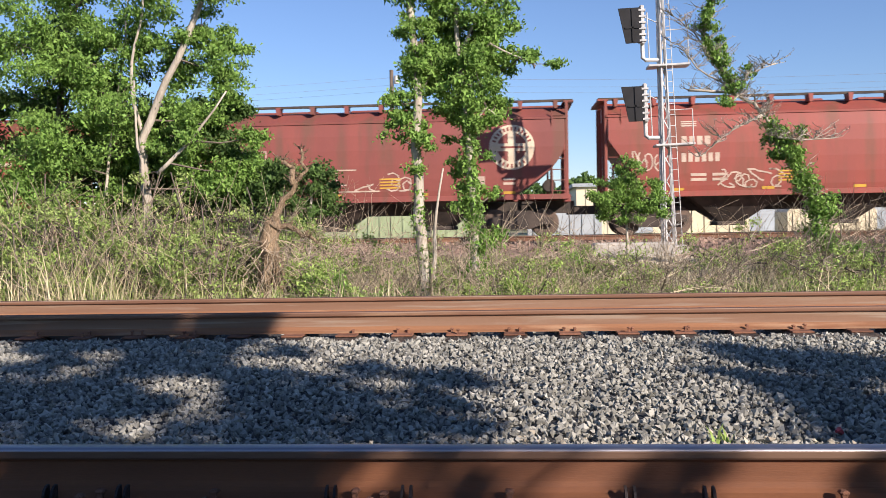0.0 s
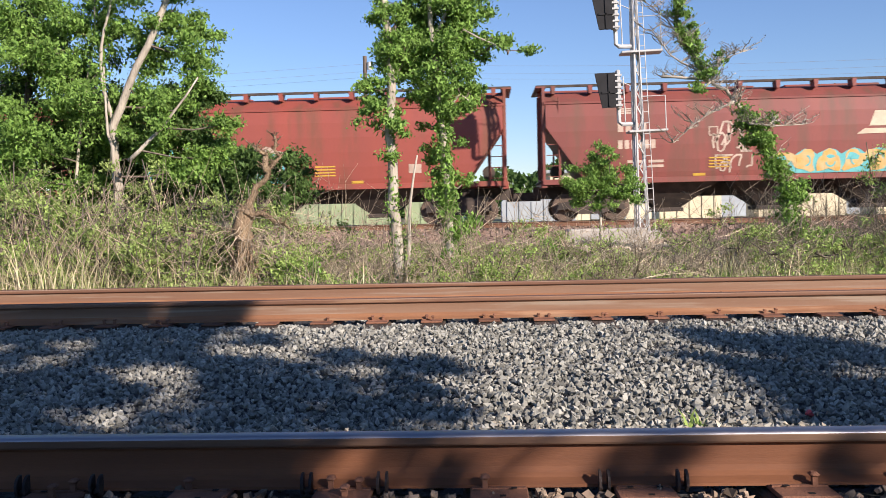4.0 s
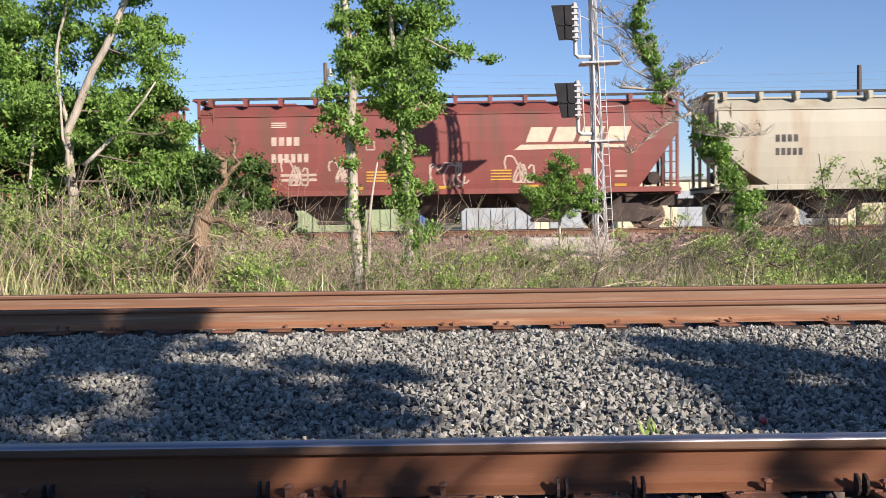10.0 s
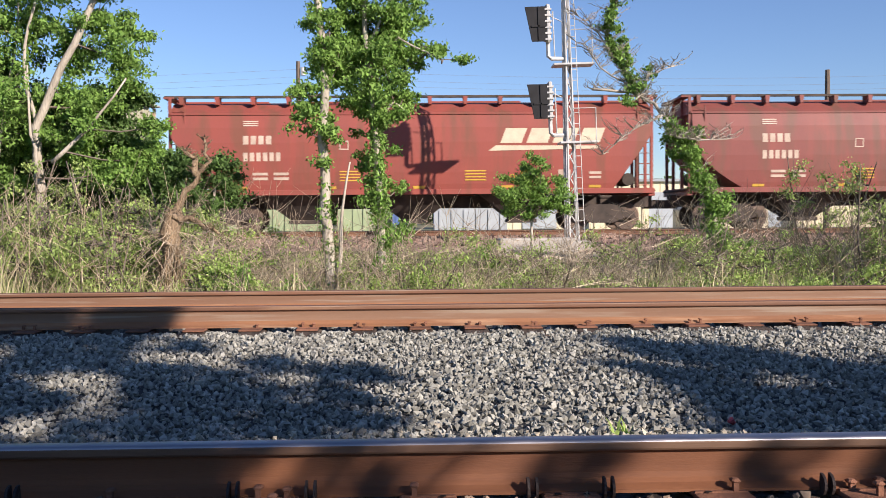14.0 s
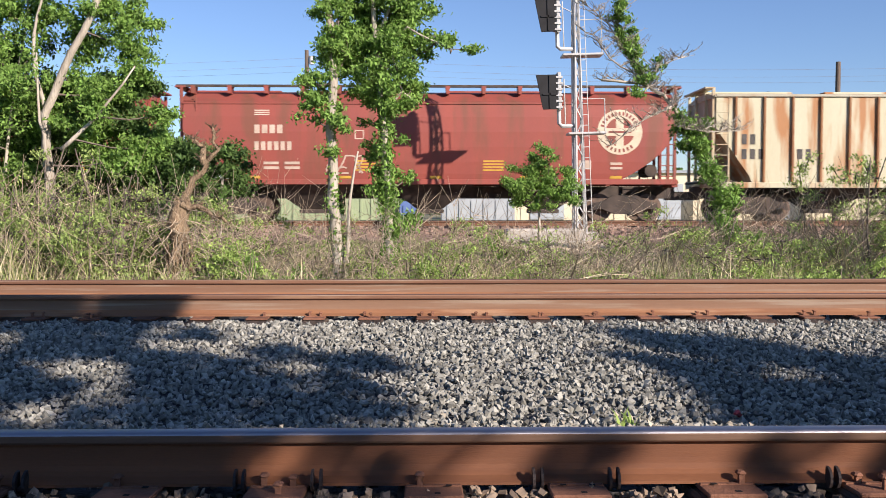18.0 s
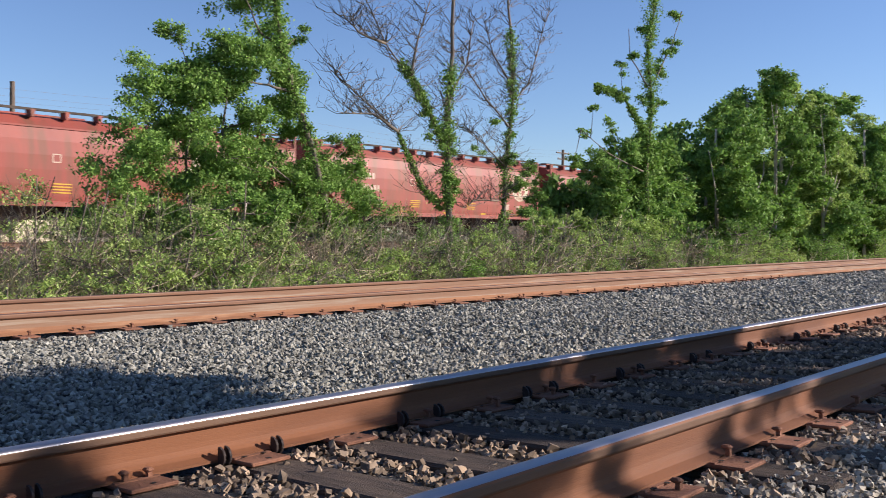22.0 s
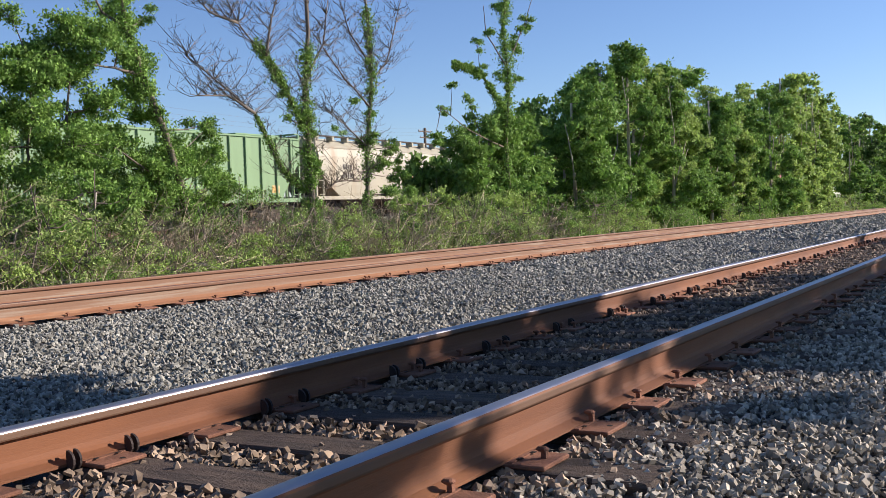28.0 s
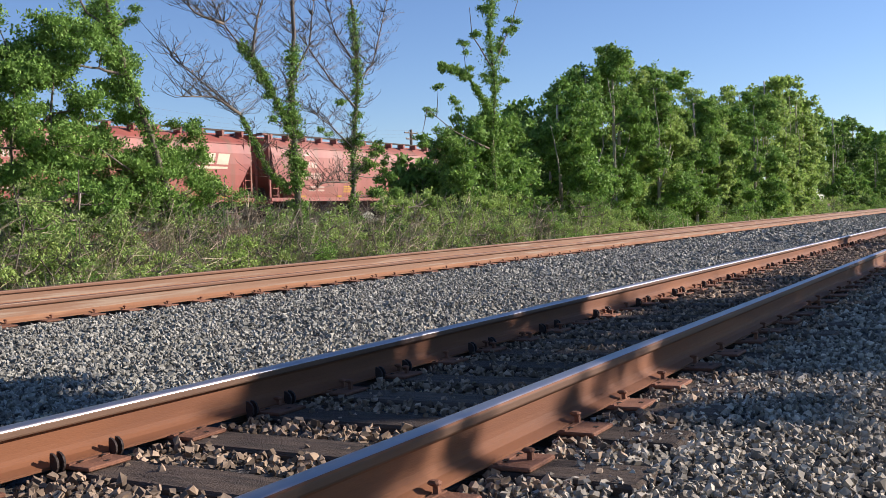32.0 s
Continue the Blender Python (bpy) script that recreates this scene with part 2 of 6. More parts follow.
# crushed stones: jittered lumps, many in one mesh
CHIP = np.array([(1, 0, 0), (-1, 0, 0), (0, 1, 0), (0, -1, 0), (0, 0, 1), (0, 0, -1)], float) * 1.15
CHIP_F = np.array([(0, 2, 4), (2, 1, 4), (1, 3, 4), (3, 0, 4), (2, 0, 5), (1, 2, 5), (3, 1, 5), (0, 3, 5)])

BLOCK = np.array([(-1, -1, -1), (1, -1, -1), (1, 1, -1), (-1, 1, -1), (-1, -1, 1), (1, -1, 1), (1, 1, 1), (-1, 1, 1)], float) * 0.75
BLOCK_F = np.array([(0, 2, 1), (0, 3, 2), (4, 5, 6), (4, 6, 7), (0, 1, 5), (0, 5, 4), (1, 2, 6), (1, 6, 5), (2, 3, 7), (2, 7, 6), (3, 0, 4), (3, 4, 7)])


def turns(rng, n):
    q = rng.normal(size=(n, 4))
    q /= np.linalg.norm(q, axis=1, keepdims=True)
    w, x, y, z = q.T
    return np.stack([1 - 2 * (y * y + z * z), 2 * (x * y - z * w), 2 * (x * z + y * w), 2 * (x * y + z * w), 1 - 2 * (x * x + z * z),
                     2 * (y * z - x * w), 2 * (x * z - y * w), 2 * (y * z + x * w), 1 - 2 * (x * x + y * y)], -1).reshape(-1, 3, 3)


def stones(name, xy, sizes, mats, rng, lift=0.0, slots=None, label="", depth=1.0, block=False):
    n = len(xy)
    form, faces = (BLOCK, BLOCK_F) if block else (CHIP, CHIP_F)
    c = len(form)
    v = form[None] + rng.uniform(-0.4, 0.4, (n, c, 3))
    v = v * (sizes[:, None] * rng.uniform(0.6, 1.4, (n, 3)))[:, None, :]
    v = np.einsum("nij,nkj->nki", turns(rng, n), v)
    v[:, :, :2] += xy[:, None, :]
    v[:, :, 2] += (ground_z(xy[:, 0], xy[:, 1]) + lift + rng.uniform(-0.03, 0.03, n) * depth)[:, None]
    f = (faces[None] + c * np.arange(n)[:, None, None]).reshape(-1, 3)
    ob = new(name, raw_mesh(name, v.reshape(-1, 3), f, mats, None if slots is None else np.repeat(slots, len(faces))))
    return tagged(ob, label, "ballast", kind="stuff")


# ---------------------------------------------------------------- tracks
TIE_STEP, TIE_ZERO = 0.4939, 0.5154


def rail_section(y, z, h):
    """A flat-bottomed rail, h high, its top at z; the near side first."""
    half = [(0.07, -h), (0.07, 0.01 - h), (0.03, 0.023 - h), (0.014, 0.036 - h), (0.0095, 0.055 - h), (0.0085, 0.075 - h), (0.0095, -0.056), (0.014, -0.047), (0.034, -0.04),
            (0.0365, -0.034), (0.0365, -0.0165), (0.0358, -0.0125), (0.034, -0.009), (0.031, -0.0058), (0.0265, -0.003), (0.0195, -0.0012), (0.009, 0.0)]
    return [(y - a, z + b) for a, b in half] + [(y + a, z + b) for a, b in reversed(half)]


def rail_mesh(y, z, h, x0, x1, web, head, foot=None, side=None, worn=0):
    """worn: the side (-1 near, 1 far) on which wheels have polished the corner too."""
    sec = rail_section(y, z, h)
    n = len(sec)
    slots = [0] * n
    for i in (0, 1, 2, 3, n - 5, n - 4, n - 3, n - 2, n - 1):
        slots[i] = 2
    for i in (8, 9, 10, n - 12, n - 11, n - 10):
        slots[i] = 3
    for i in range(11 if worn < 0 else 13, n - 12 if worn > 0 else n - 14):
        slots[i] = 1
    b = Build()
    b.bar(x0, x1, sec[::-1], slots[::-1][1:] + slots[::-1][:1])
    return b.mesh("rail", [web, head, foot or web, side or web])


def make_track(y0, z0, y1, z1, x_from, x_to, label, steels, h, anchored, rng):
    """Two rails (y, top z) on wooden ties, with plates, spikes and anchors near the camera."""
    t = thing("railway_track", label, "railway track", kind="structure")
    for y, z in ((y0, z0), (y1, z1)):
        part("rail", rail_mesh(y, z, h, -120, 400, *steels, worn=(1 if y == y0 else -1) if anchored else 0), None, t)
    tilt = math.atan2(z1 - z0, y1 - y0)
    tie_b = Build().box(-0.115, -1.3, -0.17, 0.115, 1.3, 0, bev=0.012).mesh("tie", TIE)
    plate_b = Build().box(-0.095, -0.215, 0, 0.095, 0.205, 0.016, bev=0.004)
    for sy in (-1, 1):
        plate_b.prism([(-0.09, 0.016), (0.09, 0.016), (0.088, 0.021), (-0.088, 0.021)], min(sy * 0.08, sy * 0.1), max(sy * 0.08, sy * 0.1))
    plate = plate_b.mesh("tie_plate", PLATE)
    # no real recess: a thin tile on the plate, its dark colour painting the hole's shade
    hole = Build().box(-0.0095, -0.0095, 0, 0.0095, 0.0095, 0.0012).mesh("spike_hole", HOLE)
    spike_b = Build()
    spike_b.box(-0.009, -0.009, -0.03, 0.009, 0.009, 0.04).box(-0.015, -0.013, 0.034, 0.015, 0.027, 0.05, bev=0.006)
    spike = spike_b.mesh("spike", PLATE)
    anchor_b = Build().box(-0.012, -0.09, -0.036, 0.012, 0.09, -0.019, bev=0.004)
    fin = [(-0.07, 0.03), (-0.086, 0.027), (-0.101, 0.016), (-0.109, -0.002), (-0.107, -0.022), (-0.096, -0.038), (-0.076, -0.046),
           (-0.062, -0.036), (-0.064, -0.024), (-0.066, -0.012), (-0.066, 0.0), (-0.067, 0.014)]
    for sx in (-0.014, 0.014):
        k, n = len(anchor_b.v), len(fin)
        anchor_b.v += [(sx + dx, q, h) for dx in (-0.0045, 0.0045) for q, h in fin]
        anchor_b.f += [(k + i, k + (i + 1) % n, k + n + (i + 1) % n, k + n + i) for i in range(n)]
        anchor_b.f += [(k + dk + i, k + dk + n - 1 - i, k + dk + n - 2 - i, k + dk + i + 1) for dk in (0, n) for i in range(n // 2 - 1)]
        anchor_b.s += [0] * (n + 2 * (n // 2 - 1))
    anchor = anchor_b.mesh("rail_anchor", DARK_IRON)
    ym, zm = (y0 + y1) / 2, (z0 + z1) / 2 - h - 0.016
    far = Build()
    k0, k1 = int((x_from - TIE_ZERO) / TIE_STEP), int((x_to - TIE_ZERO) / TIE_STEP)
    for k in range(k0, k1 + 1):
        x = TIE_ZERO + TIE_STEP * k + rng.uniform(-0.012, 0.012)
        dz = rng.uniform(-0.006, 0.0)
        m = Matrix.Translation((x, ym + rng.uniform(-0.05, 0.05), zm + dz)) @ Matrix.Rotation(tilt, 4, "X") @ Matrix.Rotation(rng.uniform(-0.012, 0.012), 4, "Z")
        part("tie", tie_b, None, t, m=m)
        if x > 22 or x < -7:
            continue
        for y, z in ((y0, z0), (y1, z1)):
            base = Matrix.Translation((x, y, z - h - 0.016)) @ Matrix.Rotation(tilt, 4, "X")
            part("tie_plate", plate, None, t, m=base)
            for sx, sy, odds in ((-0.045, -0.09, 0.3), (0.05, -0.09, 0.75), (-0.05, 0.09, 0.6), (0.045, 0.09, 0.35), (0.012, -0.165, 0.3)):
                at = base @ Matrix.Translation((sx, sy, 0))
                if rng.random() < odds and not (x > 12 and sx < 0):
                    part("spike", spike, None, t, m=at @ Matrix.Translation((0, 0, rng.uniform(0.0, 0.016))) @ Matrix.Rotation(math.pi if sy > 0 else 0, 4, "Z"))
                elif sy < 0 and x < 7 and anchored:
                    part("spike_hole", hole, None, t, m=at @ Matrix.Translation((0, -0.014, 0.0215 if sy > -0.1 else 0.0162)))
            if anchored and k % 2 == 0 and y == y1:
                for sx in (-0.127, 0.127):
                    part("rail_anchor", anchor, None, t, m=Matrix.Translation((x + sx, y, z - h + 0.026)) @ Matrix.Rotation(tilt, 4, "X"))
    return t


rng0 = np.random.default_rng(7)
track_near = make_track(1.615, 0.073, 3.125, 0.011, -7, 60, "railway track with polished rail heads on dark wooden ties", (RAIL_RUST, RAIL_SHINE, RAIL_RUST, RAIL_SIDE), 0.175, True, rng0)
track_far = make_track(8.362, -0.027, 9.872, -0.014, -9, 60, "railway track with rusty rails on wooden ties in grey ballast", (RAIL_WEB, HEAD_RUST, RAIL_FOOT, RAIL_DULL), 0.192, False, rng0)
TRAIN_Y, TRAIN_Z = 32.85, 0.25


def make_train_track():
    t = thing("railway_track", "rusty railway track on brown ballast under the freight train", "railway track", kind="structure")
    for y in (TRAIN_Y - 0.755, TRAIN_Y + 0.755):
        part("rail", rail_mesh(y, TRAIN_Z, 0.175, -150, 500, RAIL_DULL, RAIL_SHINE), None, t)
    b = Build().box(-0.115, -1.3, -0.17, 0.115, 1.3, 0.0).mesh("tie", TIE)
    for k in range(110):
        part("tie", b, None, t, m=pose(-16 + k * 0.51, TRAIN_Y, TRAIN_Z - 0.19, 0, 0, rng0.uniform(-1, 1)))
    return t


make_train_track()

# ---------------------------------------------------------------- hopper cars
DIRT = (0.085, 0.066, 0.054)


def paint(name, base, other, rust=None, edge=0.62, sc=0.5):
    return surface(name, base, other, 0.55, scale=0.7, fine=30, bump=0.08, spot=rust, spot_scale=sc, spot_edge=edge, stretch=(1.5, 1, 0.24), spread=0.1)


RED = [paint("oxide_red_paint", (0.30, 0.075, 0.055), (0.25, 0.07, 0.055), (0.2, 0.075, 0.05), 0.57, 1.1), paint("faded_red_paint", (0.33, 0.10, 0.075), (0.27, 0.085, 0.07), (0.23, 0.1, 0.07), 0.57, 1.1),
       paint("brown_red_paint", (0.25, 0.075, 0.06), (0.2, 0.065, 0.055), (0.17, 0.075, 0.055), 0.57, 1.1), paint("pale_red_paint", (0.36, 0.15, 0.12), (0.3, 0.11, 0.09), (0.26, 0.13, 0.1), 0.57, 1.1)]
RUST_BROWN = paint("rusted_tan_paint", (0.38, 0.29, 0.19), (0.29, 0.185, 0.105), (0.22, 0.105, 0.052), 0.55, 1.0)
MINT = paint("pale_mint_paint", (0.42, 0.45, 0.38), (0.37, 0.4, 0.345), (0.27, 0.24, 0.18), 0.68, 1.6)
CREAM = paint("cream_paint", (0.43, 0.41, 0.315), (0.375, 0.355, 0.275), (0.33, 0.27, 0.185), 0.66)
CREAM_RUST = paint("rust_stained_cream_paint", (0.52, 0.5, 0.36), (0.47, 0.44, 0.3), (0.37, 0.18, 0.075), 0.57, 1.1)
CREAM_SPOT = paint("chipped_cream_paint", (0.43, 0.425, 0.31), (0.38, 0.365, 0.27), (0.31, 0.14, 0.065), 0.62, 2.2)
GREEN = paint("faded_green_paint", (0.2, 0.33, 0.17), (0.16, 0.27, 0.14), (0.3, 0.33, 0.22), 0.7)
UNDER = surface("grimy_underframe", DIRT, (0.045, 0.038, 0.033), 0.85, scale=3, fine=40, bump=0.3)
WHEEL = surface("wheel_steel", (0.17, 0.12, 0.09), (0.1, 0.075, 0.06), 0.6, 0.4, scale=8, fine=60, bump=0.1)
RIB_DARK = surface("dirty_rib_paint", (0.2, 0.185, 0.15), (0.12, 0.1, 0.08), 0.7, scale=2, fine=30)
RIB_RUST = surface("rusty_rib", (0.3, 0.15, 0.07), (0.22, 0.1, 0.05), 0.8, scale=2, fine=30)
RIB_TEAL = surface("teal_rib_paint", (0.3, 0.42, 0.38), (0.35, 0.3, 0.2), 0.6, scale=2, fine=30)
WHITE_INK = surface("white_stencil_paint", (0.55, 0.44, 0.35), (0.42, 0.32, 0.25), 0.7, scale=3, fine=30)
EMBLEM_INK = surface("cream_emblem_paint", (0.62, 0.52, 0.38), (0.5, 0.41, 0.3), 0.7, scale=3, fine=30)
YELLOW_INK = surface("yellow_stencil_paint", (0.6, 0.38, 0.06), (0.5, 0.3, 0.05), 0.7, scale=3, fine=30)
BLACK_INK = surface("black_stencil_paint", (0.05, 0.05, 0.05), (0.1, 0.09, 0.08), 0.7, scale=3, fine=30)
GREY_INK = surface("faded_black_spray_paint", (0.16, 0.15, 0.125), (0.24, 0.225, 0.18), 0.7, scale=3, fine=30)
BLUE_INK = surface("blue_spray_paint", (0.1, 0.4, 0.6), (0.08, 0.3, 0.5), 0.6, scale=3, fine=30)
TEAL_INK = surface("teal_spray_paint", (0.15, 0.5, 0.5), (0.1, 0.4, 0.42), 0.6, scale=3, fine=30)
ORANGE_INK = surface("orange_spray_paint", (0.65, 0.36, 0.1), (0.55, 0.45, 0.25), 0.6, scale=3, fine=30)
RED_INK = surface("orange_red_spray_paint", (0.6, 0.14, 0.06), (0.5, 0.1, 0.05), 0.6, scale=3, fine=30)
PINK_INK = surface("pink_spray_paint", (0.6, 0.25, 0.42), (0.5, 0.2, 0.4), 0.6, scale=3, fine=30)

ROUND_LEVELS = [(1.40, 1.50), (1.6, 1.54), (2.0, 1.585), (2.5, 1.61), (3.0, 1.61), (3.5, 1.57), (3.96, 1.47)]
FLAT_LEVELS = [(1.30, 1.52), (2.0, 1.52), (2.6, 1.52), (3.1, 1.52), (3.6, 1.52), (4.22, 1.52)]


def side_at(levels, z):
    return float(np.interp(z, [a for a, _ in levels], [b for _, b in levels]))


def end_in(z, arc):
    """How far in from the coupling plane the car's end is at height z."""
    k = min(max((3.15 - z) / 1.75, 0), 1)
    return 0.72 + (1.75 * k ** 1.9 if arc else 1.25 * k)


def make_truck(car, x):
    t = part("truck", Build().box(-0.25, -0.95, 0.5, 0.25, 0.95, 0.8, bev=0.05), UNDER, car, "grimy cast-steel wheel truck", m=pose(x, 0, 0))
    for sy in (-1, 1):
        out = [(-1.15, 0.38), (-1.1, 0.62), (-0.75, 0.68), (-0.42, 0.88), (0.42, 0.88), (0.75, 0.68), (1.1, 0.62), (1.15, 0.38), (0.8, 0.42), (0.35, 0.24), (-0.35, 0.24), (-0.8, 0.42)]
        part("side_frame", Build().prism(out[::-1], sy * 1.0 - 0.08, sy * 1.0 + 0.08), UNDER, t)
    for ax in (-0.86, 0.86):
        for sy in (-1, 1):
            w = Build()
            pts = [(ax, sy * 0.70, 0.46), (ax, sy * 0.72, 0.46), (ax, sy * 0.725, 0.46), (ax, sy * 0.83, 0.46)]
            w.tube(pts, [0.475, 0.49, 0.46, 0.455], 20)
            w.tube([(ax, sy * 0.83, 0.46), (ax, sy * 0.86, 0.46)], [0.16, 0.1], 12)
            part("wheel", w, WHEEL, t)
    return t


def make_car(length, style, body_paint, rib_paint=None, label="", roof_rail=None):
    """A covered hopper; its space starts at the left coupling, on the rail heads, x along the train."""
    L = length
    ribbed, arc = style == "ribbed", style == "arc"
    levels = FLAT_LEVELS if ribbed else ROUND_LEVELS
    car = thing("hopper_car", label, "freight car", "cars of the freight train")
    b = Build()
    fine = []
    for (z0, _), (z1, _) in zip(levels[:-1], levels[1:]):
        for j in range(3):
            fine.append(z0 + (z1 - z0) * j / 3)
    fine.append(levels[-1][0])
    ring = []
    for z in fine:
        w, e = side_at(levels, z), end_in(z, arc)
        ring.append([(e, -w, z), (L - e, -w, z), (L - e, w, z), (e, w, z)])
    for r0, r1 in zip(ring[:-1], ring[1:]):
        for j in range(4):
            b.face([r0[j], r0[(j + 1) % 4], r1[(j + 1) % 4], r1[j]])
    b.face(ring[0][::-1])
    part("body", b, body_paint, car)
    # roof
    ze, we = levels[-1]
    top = 4.42
    sec = [(-we - 0.04, ze - 0.03), (-we - 0.04, ze + 0.03), (-0.95, top - 0.08), (-0.5, top), (0.5, top), (0.95, top - 0.08), (we + 0.04, ze + 0.03), (we + 0.04, ze - 0.03)]
    part("roof", Build().bar(0.66, L - 0.66, sec[::-1]), body_paint, car)
    # running boards on brackets
    for sy in (-1, 1):
        rb = Build().box(0.42, sy * 1.05 - 0.2, 4.56, L - 0.42, sy * 1.05 + 0.2, 4.6)
        rb.box(0.42, sy * 1.25 - 0.015, 4.52, L - 0.42, sy * 1.25 + 0.015, 4.6)
        if ribbed:
            part("roof_edge", Build().box(0.7, sy * 1.52 - 0.06, 4.2, L - 0.7, sy * 1.52 + 0.06, 4.28, bev=0.01), [roof_rail or body_paint], car)
            continue
        part("running_board", rb, UNDER, car)
        n = int((L - 2) / 1.18)
        for k in range(n + 1):
            x = 1.0 + (L - 2.0) * k / n
            part("bracket", Build().prism([(x - 0.05, 4.3), (x + 0.05, 4.3), (x + 0.08, 4.56), (x - 0.08, 4.56)], sy * 1.3 - 0.03 if sy < 0 else 0.9, -0.9 if sy < 0 else 1.33), [roof_rail or body_paint], car)
    hatch = Build()
    for k in range(4):
        x = L * (k + 0.5) / 4
        hatch.box(x - 1.6, -0.35, top, x + 1.6, 0.35, top + 0.09, bev=0.03)
    part("hatch_cover", hatch, body_paint, car)
    # sills and ribs
    for sy in (-1, 1):
        w = levels[0][1]
        part("side_sill", Build().box(0.6, sy * w - 0.06, 1.13 if ribbed else 1.24, L - 0.6, sy * w + 0.06, 1.32 if ribbed else 1.42, bev=0.01), body_paint, car)
    part("centre_sill", Build().box(0.35, -0.3, 0.78, L - 0.35, 0.3, 1.2), UNDER, car)
    if ribbed:
        n = max(12, int((L - 2.2) / 1.0))
        for sy in (-1, 1):
            for k in range(n + 1):
                x = 1.38 + (L - 2.76) * k / n
                low = max(1.32, 3.15 - (x - 0.72) / 1.25 * 1.75, 3.15 - (L - x - 0.72) / 1.25 * 1.75)
                part("rib", Build().box(x - 0.04, sy * 1.565 - 0.045, low, x + 0.04, sy * 1.565 + 0.045, 4.2, bev=0.012), [rib_paint or body_paint], car)
    # end posts, ladders, platforms, couplers
    for end in (0, 1):
        fx = (lambda q: q) if end == 0 else (lambda q: L - q)

        def ebox(b, x0, y0, z0, x1, y1, z1):
            xa, xb = sorted((fx(x0), fx(x1)))
            return b.box(xa, y0, z0, xb, y1, z1, bev=0.008)
        for y in (-1.42, -0.55, 0.55, 1.42):
            part("end_post", ebox(Build(), 0.6, y - 0.045, 1.2, 0.7, y + 0.045, 4.5), body_paint, car)
        for y in (-1.42, 1.42):
            part("end_post", ebox(Build(), 1.15, y - 0.035, 1.2, 1.22, y + 0.035, 2.55), body_paint, car)
        part("end_beam", ebox(Build(), 0.55, -1.5, 1.15, 0.75, 1.5, 1.4), body_paint, car)
        part("platform", ebox(Build(), 0.5, -1.4, 1.3, 1.5, 1.4, 1.36), UNDER, car)
        lad = Build()
        for k in range(8):
            ebox(lad, 0.74, -1.53, 1.5 + 0.36 * k, 1.16, -1.5, 1.53 + 0.36 * k)
        ebox(lad, 1.13, -1.54, 1.4, 1.17, -1.5, 4.2)
        part("ladder", lad, body_paint, car)
        part("end_roof", ebox(Build(), 0.4, -1.3, 4.5, 0.75, 1.3, 4.56), body_paint, car)
        part("coupler", ebox(Build(), -0.02, -0.14, 0.72, 0.6, 0.14, 1.02), UNDER, car)
        part("air_reservoir", Build().tube([(fx(1.2), -0.4, 1.75), (fx(1.2), 0.7, 1.75)], 0.22, 12), UNDER, car)
        make_truck(car, fx(2.25))
    # discharge hoppers
    for k in range(3):
        xm = L * (k + 0.5) / 3 if k == 1 else (3.95 + 1.0 if k == 0 else L - 4.95)
        h = Build()
        tp = [(xm - 1.6, -1.4, 1.3), (xm + 1.6, -1.4, 1.3), (xm + 1.6, 1.4, 1.3), (xm - 1.6, 1.4, 1.3)]
        bt = [(xm - 0.4, -0.5, 0.38), (xm + 0.4, -0.5, 0.38), (xm + 0.4, 0.5, 0.38), (xm - 0.4, 0.5, 0.38)]
        for j in range(4):
            h.face([bt[j], bt[(j + 1) % 4], tp[(j + 1) % 4], tp[j]])
        h.face(bt[::-1])
        h.box(xm - 0.5, -0.6, 0.26, xm + 0.5, 0.6, 0.4, bev=0.02)
        part("discharge_hopper", h, UNDER, car)
    car["levels"] = 0 if ribbed else 1
    return car


def shape(car, name, polys, ink, label=""):
    """Flat painted shapes on the near side, given as outlines in x, z of the car."""
    if name in ("lettering", "reflector") and len(polys) > 1:
        for poly in polys:
            shape(car, name, [poly], ink, label)
        return None
    levels = ROUND_LEVELS if car["levels"] else FLAT_LEVELS
    b = Build()
    for poly in polys:
        zs = [z for _, z in poly]
        cuts = [z for z, _ in levels if min(zs) + 0.02 < z < max(zs) - 0.02]
        if len(poly) == 4 and cuts and poly[0][1] == poly[1][1] and poly[2][1] == poly[3][1]:
            (xa, za), (xb, zb), (xc, zc), (xd, zd) = poly
            ks = [0.0] + sorted((z - za) / (zd - za) for z in cuts if 0 < (z - za) / (zd - za) < 1) + [1.0]
            for k0, k1 in zip(ks[:-1], ks[1:]):
                q = [(xa + (xd - xa) * k0, za + (zd - za) * k0), (xb + (xc - xb) * k0, zb + (zc - zb) * k0),
                     (xb + (xc - xb) * k1, zb + (zc - zb) * k1), (xa + (xd - xa) * k1, za + (zd - za) * k1)]
                b.face([(x, -side_at(levels, z) - 0.006, z) for x, z in q])
        else:
            b.face([(x, -side_at(levels, z) - 0.012, z) for x, z in poly])
    return part(name, b, ink, car, label)


def rect(x, z, w, h, lean=0.0):
    return [(x, z), (x + w, z), (x + w + lean, z + h), (x + lean, z + h)]


def bars(car, x, z, widths, h, ink, gap=0.25):
    """A line of writing as plain bars."""
    out, p = [], x
    for w in widths:
        out.append(rect(p, z, w * h, h))
        p += (w + gap) * h
    shape(car, "lettering", out, ink)


def swoosh(car, x, z, ink=None):
    """The railway's name in slanted plain blocks over a long wedge."""
    out = []
    for k in range(4):
        out.append(rect(x + 0.4 + k * 0.88, z, 0.72, 0.5, 0.2))
    out.append([(x, z - 0.26), (x + 3.7, z - 0.2), (x + 3.75, z - 0.1), (x + 0.25, z - 0.08)])
    for poly in out:
        shape(car, "emblem", [poly], ink or EMBLEM_INK, "cream slanted block of the emblem")


